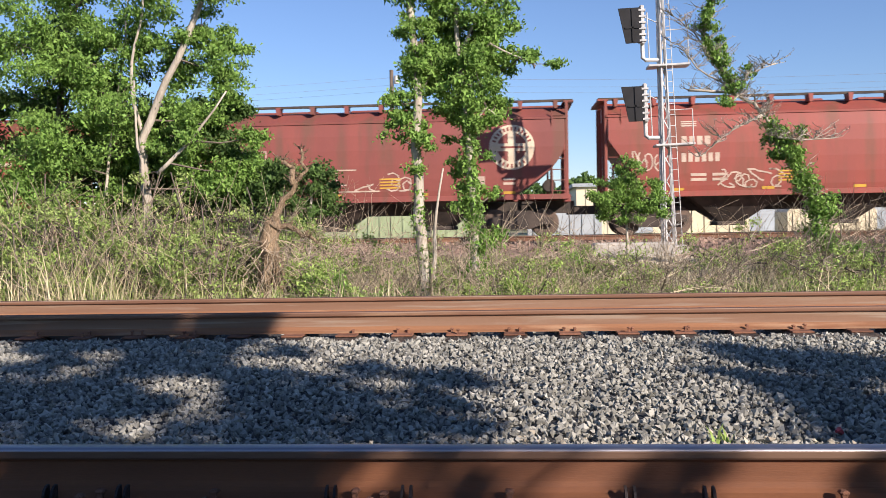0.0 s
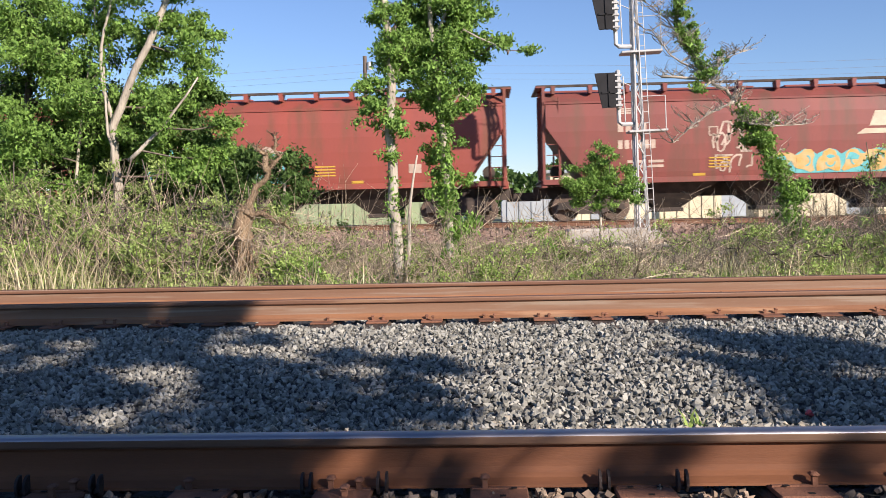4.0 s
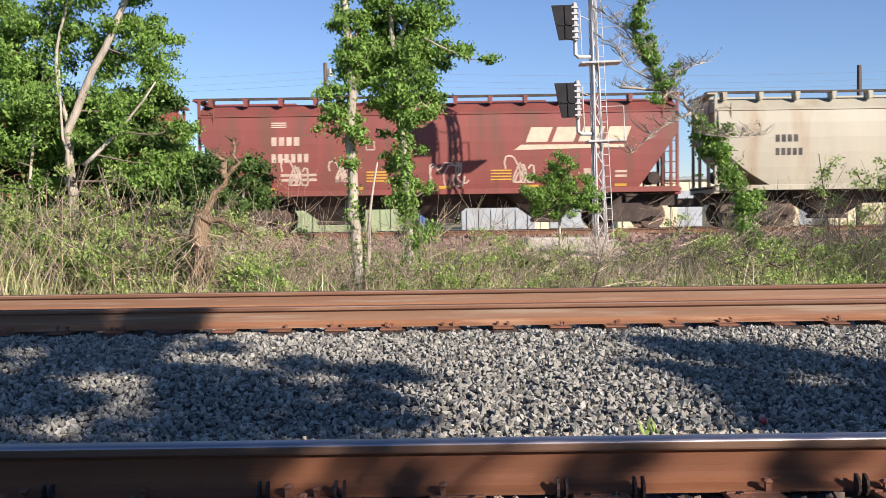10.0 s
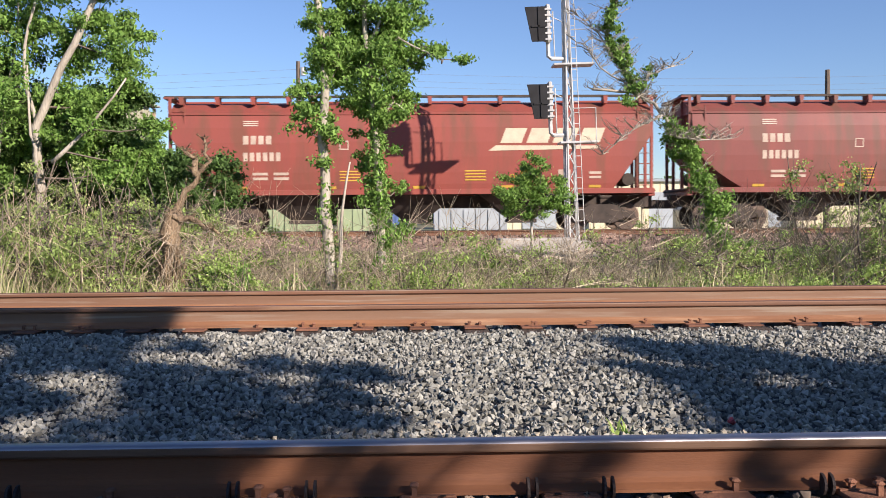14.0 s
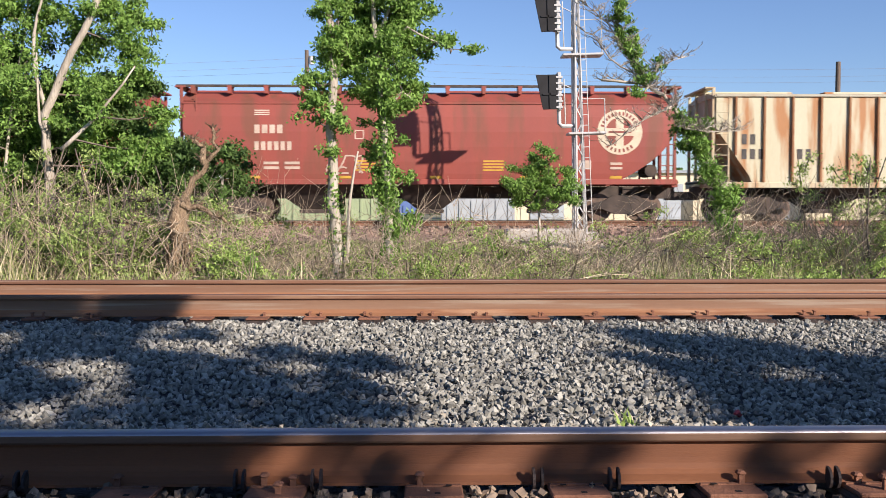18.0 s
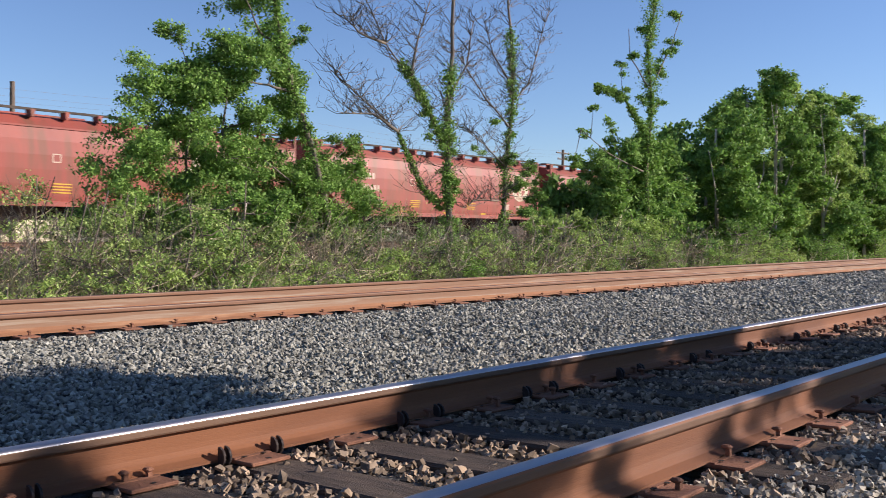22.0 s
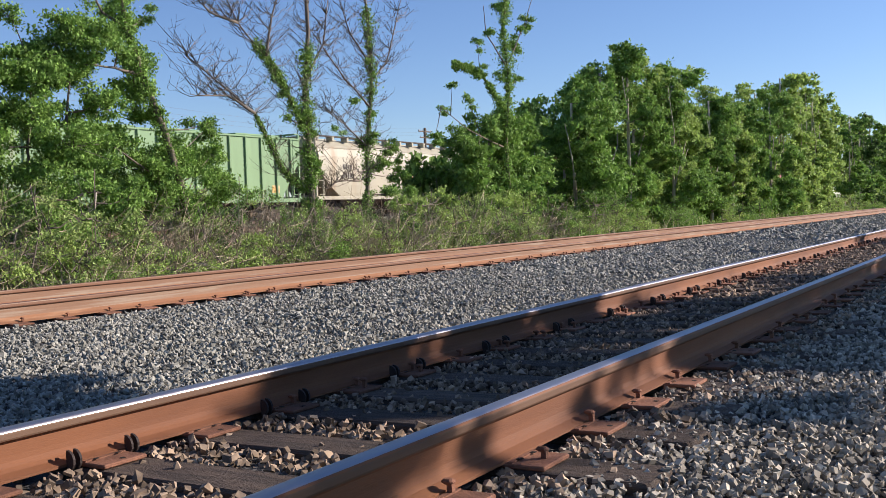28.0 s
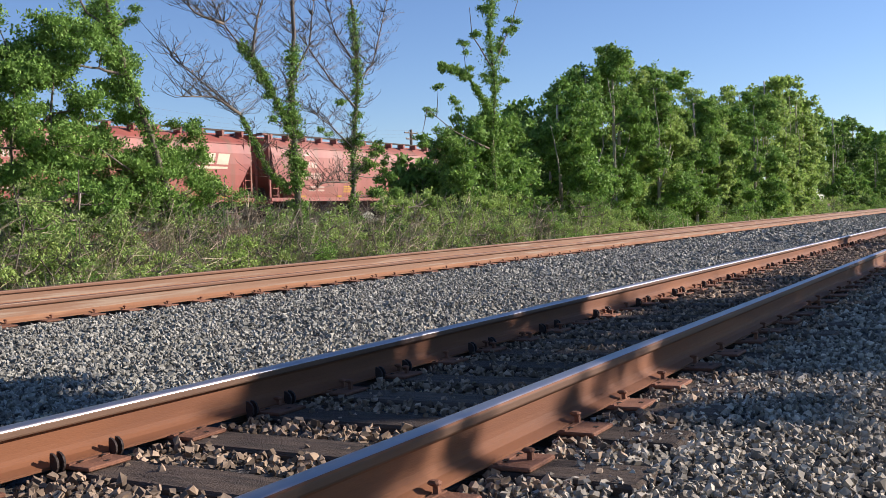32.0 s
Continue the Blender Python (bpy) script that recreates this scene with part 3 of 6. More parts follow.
def ribbon(car, name, line, width, ink, label, off=0.012, shut=False):
    """A band of paint of one width along a line of x, z; shut: the line is a closed ring."""
    levels = ROUND_LEVELS if car["levels"] else FLAT_LEVELS
    b, n = Build(), len(line)
    for i, (x, z) in enumerate(line):
        (ax, az), (cx, cz) = (line[i - 1], line[(i + 1) % n]) if shut else (line[max(i - 1, 0)], line[min(i + 1, n - 1)])
        dx, dz = cx - ax, cz - az
        q = max(math.hypot(dx, dz), 1e-6)
        for sg in (-0.5, 0.5):
            h = z + sg * dx / q * width
            b.v.append((x - sg * dz / q * width, -side_at(levels, h) - off, h))
    for i in range(n if shut else n - 1):
        j = (i + 1) % n
        b.f.append((2 * i, 2 * j, 2 * j + 1, 2 * i + 1))
        b.s.append(0)
    return part(name, b, ink, car, label)


def roundel(car, x, z, r, ink=None):
    """A round emblem: a broad ring with dark marks on it round a cross."""
    ink = ink or EMBLEM_INK
    ring = [(x + r * 0.82 * math.cos(a), z + r * 0.82 * math.sin(a)) for a in [2 * math.pi * i / 36 for i in range(36)]]
    ribbon(car, "emblem_ring", ring, r * 0.36, ink, "pale ring of the round emblem", shut=True)
    ribbon(car, "emblem_bar", [(x, z + r * 0.68 * k / 3) for k in range(-3, 4)], r * 0.34, ink, "pale upright bar of the emblem")
    ribbon(car, "emblem_bar", [(x - r * 0.66, z), (x + r * 0.66, z)], r * 0.34, ink, "pale level bar of the emblem", off=0.014)
    if r > 0.5:
        ribbon(car, "lettering", [(x - r * 0.5, z), (x + r * 0.5, z)], r * 0.09, RED[2], "dark bar of writing", off=0.018)
        for a0, a1, m in ((0.25, 2.9, 13), (3.9, 5.5, 7)):
            for i in range(m):
                a = a0 + (a1 - a0) * (i + 0.5) / m
                ribbon(car, "lettering", [(x + r * q * math.cos(a), z + r * q * math.sin(a)) for q in (0.74, 0.9)], r * 0.085, RED[2], "dark bar of writing", off=0.018)


def scrawl(car, x, z, w, h, ink, seed, strokes=5, width=0.05):
    """Spray-painted scribble: bands along wandering lines."""
    r = random.Random(seed)
    for k in range(strokes):
        px, pz = x + w * (k + 0.2) / strokes, z + r.uniform(0.1, 0.6) * h
        line = [(px, pz)]
        a, bend = r.uniform(0, 6.3), r.uniform(-1.1, 1.1)
        for i in range(11):
            a += bend + r.uniform(-0.5, 0.5)
            if i % 4 == 3:
                bend = r.uniform(-1.2, 1.2)
            qx = min(max(px + math.cos(a) * w / strokes * 0.4, x), x + w)
            qz = min(max(pz + math.sin(a) * h * 0.26, z + 0.02), z + h)
            if math.hypot(qx - px, qz - pz) > 0.03:
                line.append((qx, qz))
                px, pz = qx, qz
        if len(line) > 2:
            ribbon(car, "graffiti", line, width, ink, "spray-painted graffiti scrawl")


def throwup(car, x, z, w, h, inks, seed):
    """A large painted piece: a wavy ground with a row of swollen shapes on it, without any reading."""
    r = random.Random(seed)
    levels = ROUND_LEVELS if car["levels"] else FLAT_LEVELS

    def patch(poly, ink, off):
        part("graffiti", Build().face([(q, -side_at(levels, c) - off, c) for q, c in poly]), ink, car, "large colourful graffiti piece")

    n = max(3, int(w / 0.75))
    m = 4 * n
    top = [(x + w * i / m, z + h * (0.72 + 0.28 * abs(math.sin(i * 0.8 + seed))) * (0.45 + 0.55 * min(1, 6 * i / m, 6 * (m - i) / m))) for i in range(m, -1, -1)]
    patch([(x, z), (x + w, z)] + top, inks[0], 0.016)
    for k in range(n):
        ink = inks[1 + k % max(1, len(inks) - 1)] if len(inks) > 1 else inks[0]
        cx, cz = x + w * (k + 0.5) / n, z + h * r.uniform(0.42, 0.55)
        rx, rz, lean, turn = w / n * r.uniform(0.38, 0.5), h * r.uniform(0.34, 0.44), r.uniform(-0.2, 0.35), r.uniform(0, 6)
        blob = []
        for i in range(16):
            a = 2 * math.pi * i / 16
            q = 1 + 0.22 * math.sin(3 * a + turn) + 0.1 * math.sin(5 * a)
            dz = rz * math.copysign(abs(math.sin(a)) ** 0.7, math.sin(a)) * q
            blob.append((cx + rx * math.copysign(abs(math.cos(a)) ** 0.7, math.cos(a)) * q + lean * dz, max(cz + dz, z + 0.02)))
        patch(blob, ink, 0.02 + 0.002 * (k % 3))
        ribbon(car, "graffiti", [(cx + rx * 0.4 * math.cos(v) + 0.05, cz + rz * 0.5 * math.sin(v)) for v in [turn + 0.5 * i for i in range(7)]], 0.05, inks[0], "curved stroke of the graffiti piece", off=0.028)


def red_marks(car, L, logo, seed):
    """Stencils that every red hopper carries."""
    r = random.Random(seed)
    bars(car, 3.1, 2.94, [0.62] * 4, 0.29, WHITE_INK)
    bars(car, 3.1, 2.38, [0.5] * 6, 0.29, WHITE_INK)
    shape(car, "lettering", [rect(3.1, 3.55 + 0.07 * k, 0.5, 0.04) for k in range(3)], WHITE_INK)
    shape(car, "lettering", [rect(3.4 + 0.7 * (k % 2), 1.75 + 0.16 * (k // 2), 0.5, 0.09) for k in range(4)], WHITE_INK)
    shape(car, "lettering", [rect(L * q, 1.7 + 0.1 * k, 0.7, 0.045) for q in (0.36, 0.6) for k in range(4)], YELLOW_INK)
    shape(car, "lettering", [rect(L * 0.78, 1.75, 0.42, 0.3), rect(L * 0.84, 1.75, 0.4, 0.08), rect(L * 0.84, 1.9, 0.4, 0.08)], WHITE_INK)
    shape(car, "reflector", [rect(L * q, 1.44, 0.4, 0.09) for q in (0.16, 0.33, 0.5, 0.67, 0.84)], YELLOW_INK)
    x, z = L * 0.36, 2.75
    shape(car, "lettering", [rect(x, z, 0.3, 0.035), rect(x, z + 0.27, 0.3, 0.035), rect(x, z, 0.035, 0.3), rect(x + 0.27, z, 0.035, 0.3)], WHITE_INK)
    if logo == "swoosh":
        swoosh(car, L * 0.645, 2.95)
    elif logo == "round":
        roundel(car, L * 0.857, 3.0, 0.76)


# left coupling of each car at 0 s, and what it is
TRAIN = [(-49.5, "arc", 1, "round"), (-32.2, "straight", 0, "swoosh"), (-14.8, "arc", 2, "round"), (2.6, "straight", 0, "swoosh"), (19.9, "straight", 2, "swoosh"), (36.4, "straight", 0, ""),
         (54.1, "straight", 2, "swoosh"), (71.0, "ribbed", "brown", ""), (88.3, "ribbed", "mint", ""), (105.5, "straight", 0, "swoosh"),
         (122.9, "straight", 2, "swoosh"), (140.3, "arc", "cream", ""), (158.3, "ribbed", "creamspot", ""), (175.6, "straight", 0, "swoosh"),
         (193.1, "arc", 2, "round"), (210.5, "ribbed", "red", "small"), (228.4, "arc", 0, "round"), (246.3, "ribbed", "creamrust", ""),
         (263.6, "straight", 0, "swoosh"), (280.9, "arc", 1, "round"), (298.8, "straight", 0, "swoosh"), (316.7, "arc", 1, "round"),
         (334.7, "straight", 1, "swoosh"), (351.8, "arc", 1, ""), (368.9, "straight", 3, "swoosh"), (387.0, "ribbed", "green", ""),
         (405.0, "arc", "cream", ""), (421.6, "arc", 3, "round"), (438.2, "straight", 1, "swoosh"), (455.3, "arc", 3, ""), (472.6, "straight", 1, "swoosh"),
         (490.0, "arc", 1, "round"), (507.4, "", 0, "")]
SPEED = 13.175


# graffiti, car by car: x, z, width, height, ink, strokes, stroke width
SCRAWLS = {2: [(5.6, 1.6, 1.3, 0.8, WHITE_INK, 4, 0.05), (8.3, 1.6, 3.2, 0.75, WHITE_INK, 7, 0.05)], 3: [(1.5, 2.1, 0.9, 0.7, WHITE_INK, 4, 0.05), (4.2, 1.5, 2.6, 0.6, WHITE_INK, 7, 0.05)],
           4: [(10.6, 1.6, 2.2, 0.5, WHITE_INK, 5, 0.04)], 6: [(6.2, 2.2, 1.7, 1.0, WHITE_INK, 7, 0.07), (6.3, 1.5, 1.2, 0.6, WHITE_INK, 5, 0.06)],
           10: [(3.4, 1.6, 0.9, 0.9, WHITE_INK, 4, 0.06), (5.0, 1.7, 0.8, 0.7, WHITE_INK, 4, 0.06), (8.4, 1.5, 1.4, 0.8, WHITE_INK, 5, 0.05), (10.9, 1.6, 1.0, 0.9, WHITE_INK, 4, 0.06)],
           13: [(12.0, 1.6, 0.8, 0.5, YELLOW_INK, 4, 0.05)], 15: [(6.9, 1.5, 1.0, 0.5, WHITE_INK, 4, 0.06)], 16: [(5.5, 1.6, 1.2, 0.6, WHITE_INK, 4, 0.05)],
           19: [(3.9, 1.55, 2.0, 0.6, WHITE_INK, 6, 0.06), (1.0, 3.0, 0.9, 0.7, WHITE_INK, 5, 0.04)], 26: [(8.6, 1.6, 2.2, 0.9, RED_INK, 6, 0.1)], 18: [(2.5, 1.7, 0.8, 0.3, WHITE_INK, 3, 0.04)], 9: [(14.0, 1.7, 0.5, 0.4, WHITE_INK, 3, 0.04)]}
PIECES = {3: [(10.2, 1.45, 3.4, 1.0, (BLUE_INK, PINK_INK, WHITE_INK))], 5: [(2.6, 1.5, 7.0, 1.35, (TEAL_INK, WHITE_INK, BLACK_INK))], 6: [(8.0, 1.45, 6.4, 0.8, (TEAL_INK, ORANGE_INK))]}


def make_train():
    cars = []
    for k, (u, style, col, logo) in enumerate(TRAIN[:-1]):
        L = TRAIN[k + 1][0] - u
        if isinstance(col, int):
            car = make_car(L, style, RED[col], None, ("oxide-red covered hopper car with rounded ends" if style == "arc" else "oxide-red covered hopper car with sloped ends") + (" and pale slanted emblem" if logo == "swoosh" else " and round white emblem" if logo == "round" else " and graffiti"))
            red_marks(car, L, logo, k)
        elif col == "brown":
            car = make_car(L, style, RUST_BROWN, RIB_TEAL, "rusted tan ribbed covered hopper car")
            for x in (2.42, 3.39):
                shape(car, "emblem", [rect(x, 1.98, 0.86, 0.78)], GREY_INK, "dark lettering panel")
                for z in (2.06, 2.42):
                    bars(car, x + 0.12, z, [0.55] * 2, 0.25, WHITE_INK, 0.7)
            ribbon(car, "emblem", [(9.3 + 0.2 * math.cos(a), 1.72 + 0.2 * math.sin(a)) for a in [i * math.pi / 9 for i in range(18)]], 0.1, EMBLEM_INK, "pale painted ring", shut=True)
            throwup(car, 9.9, 1.36, 2.4, 0.8, (BLACK_INK, WHITE_INK), 5)
            shape(car, "reflector", [rect(L * 0.87, 1.5, 0.4, 0.2)], YELLOW_INK, "yellow rectangle")
        elif col == "mint":
            car = make_car(L, style, MINT, RIB_DARK, "pale mint ribbed covered hopper car", CREAM)
            for x, z, n in ((2.5, 2.75, 2), (3.45, 2.75, 2), (2.5, 2.25, 2), (3.45, 2.25, 2), (4.4, 2.25, 2)):
                bars(car, x, z, [0.42] * n, 0.36, BLACK_INK, 0.5)
            shape(car, "lettering", [rect(3.5, 1.62, 0.45, 0.1), rect(3.5, 1.78, 0.45, 0.1)], BLACK_INK)
            shape(car, "lettering", [rect(3.55, 1.42, 0.35, 0.14)], RED_INK)
            throwup(car, 5.3, 1.4, 2.7, 0.85, (BLACK_INK, WHITE_INK), 8)
            scrawl(car, 8.1, 1.6, 0.6, 0.7, BLACK_INK, 9, 3, 0.06)
        elif col == "cream":
            car = make_car(L, style, CREAM, None, "cream smooth-sided covered hopper car with rounded ends", CREAM)
            bars(car, 2.6, 2.85, [0.6] * 4, 0.24, BLACK_INK)
            bars(car, 2.6, 2.4, [0.55] * 5, 0.24, BLACK_INK)
        elif col == "creamspot":
            car = make_car(L, style, CREAM_SPOT, RIB_DARK, "cream ribbed covered hopper car with chipped rusty paint", CREAM)
            for x, z, n in ((2.75, 2.5, 2), (3.7, 2.5, 2), (2.7, 2.0, 3), (3.6, 2.0, 3)):
                bars(car, x, z, [0.42] * n, 0.36, BLACK_INK, 0.35)
            scrawl(car, 6.6, 1.45, 4.2, 0.95, GREY_INK, 11, 6, 0.13)
            shape(car, "reflector", [rect(L * 0.86, 1.5, 0.55, 0.32)], ORANGE_INK, "orange rectangle")
        elif col == "creamrust":
            car = make_car(L, style, CREAM_RUST, RIB_RUST, "cream ribbed covered hopper car streaked with rust", CREAM)
            for x, z, n in ((1.6, 2.6, 2), (1.6, 2.1, 3), (3.5, 2.1, 2)):
                bars(car, x, z, [0.5] * n, 0.34, BLACK_INK, 0.35)
        elif col == "green":
            car = make_car(L, style, GREEN, None, "faded green ribbed covered hopper car")
            shape(car, "lettering", [rect(L * 0.85, 1.6, 0.5, 0.35)], ORANGE_INK)
        else:
            car = make_car(L, style, RED[0], None, "oxide-red ribbed covered hopper car with a small round emblem")
            roundel(car, L * 0.85, 3.3, 0.32)
            bars(car, 3.4, 2.35, [0.7] * 4, 0.3, WHITE_INK)
            shape(car, "reflector", [rect(L * q, 1.55, 0.45, 0.28) for q in (0.16, 0.84)], YELLOW_INK)
        for x, z, w, h, ink, n, width in SCRAWLS.get(k, ()):
            scrawl(car, x, z, w, h, ink, k * 7 + n, n, width)
        for x, z, w, h, inks in PIECES.get(k, ()):
            throwup(car, x, z, w, h, inks, k)
        cars.append(car)
    return cars


cars = make_train()


def motions():
    for car, row in zip(cars, TRAIN):
        walk(car, [(t, pose(row[0] - SPEED * t, TRAIN_Y, TRAIN_Z)) for t in (0, 8, 16, 24, 32)])

# ---------------------------------------------------------------- ballast stones
RAIL_YS = (1.615, 3.125, 8.362, 9.872)


def scatter(rng, x0, x1, y0, y1, per_m2):
    n = int((x1 - x0) * (y1 - y0) * per_m2)
    return np.stack([rng.uniform(x0, x1, n), rng.uniform(y0, y1, n)], 1)


def clear_of_track(rng, xy, cover=0.04, bury=None):
    """Leaves out what would lie on a tie or a rail; bury: stones may lie over the ties this side of that y."""
    k = np.round((xy[:, 0] - TIE_ZERO) / TIE_STEP)
    on_tie = np.abs(xy[:, 0] - TIE_ZERO - TIE_STEP * k) < 0.125
    y = xy[:, 1]
    cover = np.where(xy[:, 0] > 5, 0.5, np.where(xy[:, 0] > 3.5, 0.2, cover))
    on_tie &= ((y > 1.07) & (y < 3.67)) | ((y > 7.87) & (y < 10.42))
    keep = ~on_tie | (rng.random(len(xy)) < cover)
    if bury is not None:
        keep |= y < bury
    for r in RAIL_YS:
        keep &= np.abs(y - r) > 0.085
    return xy[keep]


def make_ballast():
    g = np.random.default_rng(11)
    bank = "grey crushed-stone ballast between the tracks"
    tan = "grey and tan crushed stones beside the track"
    warm = "rust-dusted stones between the ties"
    for x0, x1, y0, y1, per, r0, r1, mat, lift, label, bury in (
            (-5.2, 6.5, 3.7, 8.3, 1550, 0.0095, 0.0205, STONE, 0.004, bank, None), (6.5, 13, 3.7, 8.3, 850, 0.011, 0.023, STONE, 0.004, bank, None),
            (13, 26, 3.7, 8.3, 320, 0.018, 0.034, STONE, 0.0, bank, None), (26, 62, 3.7, 8.3, 45, 0.045, 0.07, STONE, -0.01, bank, None),
            (-1.5, 4.5, 1.2, 3.7, 1500, 0.008, 0.0165, STONE_WARM, 0.012, warm, None), (4.5, 8, 1.2, 3.7, 1300, 0.009, 0.0185, STONE_WARM, 0.012, warm, None), (8, 18, 1.2, 3.7, 480, 0.013, 0.025, STONE_WARM, 0.012, warm, None),
            (18, 48, 1.2, 3.7, 100, 0.025, 0.045, STONE_WARM, 0.01, warm, None),
            (0.8, 6, 0.1, 1.56, 3900, 0.0055, 0.0125, STONE_MIX, 0.006, tan, 1.3), (6, 14, -0.6, 1.56, 1300, 0.009, 0.018, STONE_MIX, 0.004, tan, 1.3),
            (14, 50, -1.2, 1.56, 90, 0.03, 0.05, STONE_MIX, 0.0, tan, 1.3), (-6, 40, 8.4, 10.9, 70, 0.02, 0.035, STONE, 0.0, "grey stones between the rusty rails", None),
            (-5, 0.8, -2, 1.56, 330, 0.013, 0.026, STONE_MIX, 0.002, tan, 1.3), (0.8, 6, -2, 0.1, 330, 0.013, 0.026, STONE_MIX, 0.002, tan, 1.3),
            (-5, -1.5, 1.6, 3.7, 350, 0.013, 0.026, STONE_WARM, 0.01, warm, None)):
        xy = clear_of_track(g, scatter(g, x0, x1, y0, y1, per), bury=bury)
        if per > 500:
            # thin where it lies underfoot or well aside
            thin = (np.hypot(xy[:, 0], xy[:, 1]) < 2.5) | (xy[:, 0] < -0.62 * xy[:, 1] - 0.5)
            xy = xy[~thin | (g.random(len(xy)) < 0.14)]
        stones("ballast", xy, g.uniform(r0, r1, len(xy)), mat, g, label=label, lift=lift, block=x0 in (0.8, -1.5))
    xy = np.stack([g.uniform(-6, 14, 3000), g.normal(4.45, 0.16, 3000)], 1)
    stones("gravel", xy, g.uniform(0.005, 0.018, len(xy)), SAND, g, label="pale sandy gravel in the low between the tracks", lift=0.02)
    xy = np.stack([g.normal(3.7, 0.75, 2600), g.uniform(19.5, 27.5, 2600)], 1)
    stones("gravel", xy, g.uniform(0.02, 0.05, len(xy)), SAND, g, label="bare pale sandy ground beside the signal mast", lift=0.015)
    xy = scatter(g, -16, 40, 27.5, 36, 14)
    stones("ballast", xy, g.uniform(0.04, 0.09, len(xy)), BROWN_BED, g, label="brown ballast under the freight train", lift=0.0)


make_ballast()

# ---------------------------------------------------------------- plants
BARK = surface("pale_bark", (0.5, 0.45, 0.37), (0.3, 0.26, 0.205), 0.9, scale=5, fine=40, bump=0.8, stretch=(1, 1, 0.3), bump_size=0.02)
BARK_GREY = surface("grey_bark", (0.19, 0.155, 0.12), (0.1, 0.085, 0.07), 0.9, scale=5, fine=40, bump=0.8, stretch=(1, 1, 0.3), bump_size=0.02)
BARK_TAN = surface("shaggy_tan_bark", (0.4, 0.29, 0.18), (0.2, 0.14, 0.09), 0.95, scale=7, fine=50, bump=1.0, stretch=(2, 2, 0.3), bump_size=0.04)
TWIG = surface("dry_twig", (0.47, 0.38, 0.27), (0.28, 0.22, 0.155), 0.9, per="island", spread=0.45, bump=0)
LEAVES = [None,
          surface("green_leaf", (0.22, 0.37, 0.08), (0.14, 0.26, 0.055), 0.68, per="island", spread=0.4, bump=0, through_light=0.3),
          surface("dark_ivy_leaf", (0.1, 0.18, 0.045), (0.065, 0.125, 0.032), 0.68, per="island", spread=0.4, bump=0, through_light=0.25),
          surface("willow_leaf", (0.37, 0.5, 0.14), (0.26, 0.37, 0.095), 0.68, per="island", spread=0.35, bump=0, through_light=0.35),
          surface("olive_leaf", (0.32, 0.42, 0.13), (0.24, 0.33, 0.095), 0.55, per="island", spread=0.45, bump=0, through_light=0.3)]
GRASS = surface("green_grass", (0.31, 0.42, 0.12), (0.41, 0.4, 0.18), 0.7, per="island", spread=0.4, bump=0, through_light=0.3)
STRAW = surface("dry_grass", (0.72, 0.63, 0.42), (0.58, 0.5, 0.31), 0.8, per="island", spread=0.35, bump=0, through_light=0.3)


def leaf_arrays(g, centres, size, droop=0.3, three=False):
    """Folded diamond leaves, each facing its own way."""
    n = len(centres)
    t = turns(g, n)
    along, across = t[:, :, 0], t[:, :, 1]
    along[:, 2] -= droop
    s = (size * g.uniform(0.6, 1.35, n))[:, None]
    up = np.cross(along, across) * s * 0.12
    if three:
        v = np.stack([centres - along * s * 0.5 + across * s * 0.3, centres - along * s * 0.3 - across * s * 0.42, centres + along * s * 0.6], 1)
        return v.reshape(-1, 3), np.arange(n * 3).reshape(n, 3)
    v = np.stack([centres - along * s * 0.5, centres + across * s * 0.36 + up, centres + along * s * 0.55, centres - across * s * 0.36 + up], 1)
    f = np.arange(n * 4).reshape(n, 4)
    return v.reshape(-1, 3), f


def blob_points(g, x, y, z, r, per):
    """Points for leaves in a clump made of smaller tufts, thin at its heart."""
    k = max(4, int(9 * (r / 0.4) ** 1.4))
    d = g.normal(size=(k, 3))
    d /= np.linalg.norm(d, axis=1, keepdims=True)
    if r < 0.3:
        d *= g.uniform(0.7, 1.9, 3)
    tufts = np.array([x, y, z]) + d * (r * g.uniform(0.25, 1.1, k))[:, None] * (1, 1, 0.85)
    n = int(per * (r / 0.4) ** 1.6)
    share = g.uniform(0.3, 1.7, k)
    pick = tufts[g.choice(k, n, p=share / share.sum())]
    return pick + g.normal(size=(n, 3)) * (0.11 * r ** 0.55 + 0.012) * (1.1, 1.1, 0.7), tufts


def limb_tube(b, pts, r0, r1, g, sides=7, wob=0.02):
    """A tapering limb along points, with knees smoothed a little."""
    p = [Vector(q) for q in pts]
    out = []
    for i in range(len(p) - 1):
        for k in range(3):
            q = p[i].lerp(p[i + 1], k / 3)
            if i or k:
                q = q + Vector(g.normal(size=3) * wob)
            out.append(q)
    out.append(p[-1])
    n = len(out)
    b.tube(out, [r0 + (r1 - r0) * (i / (n - 1)) ** 0.8 for i in range(n)], sides)
    return out


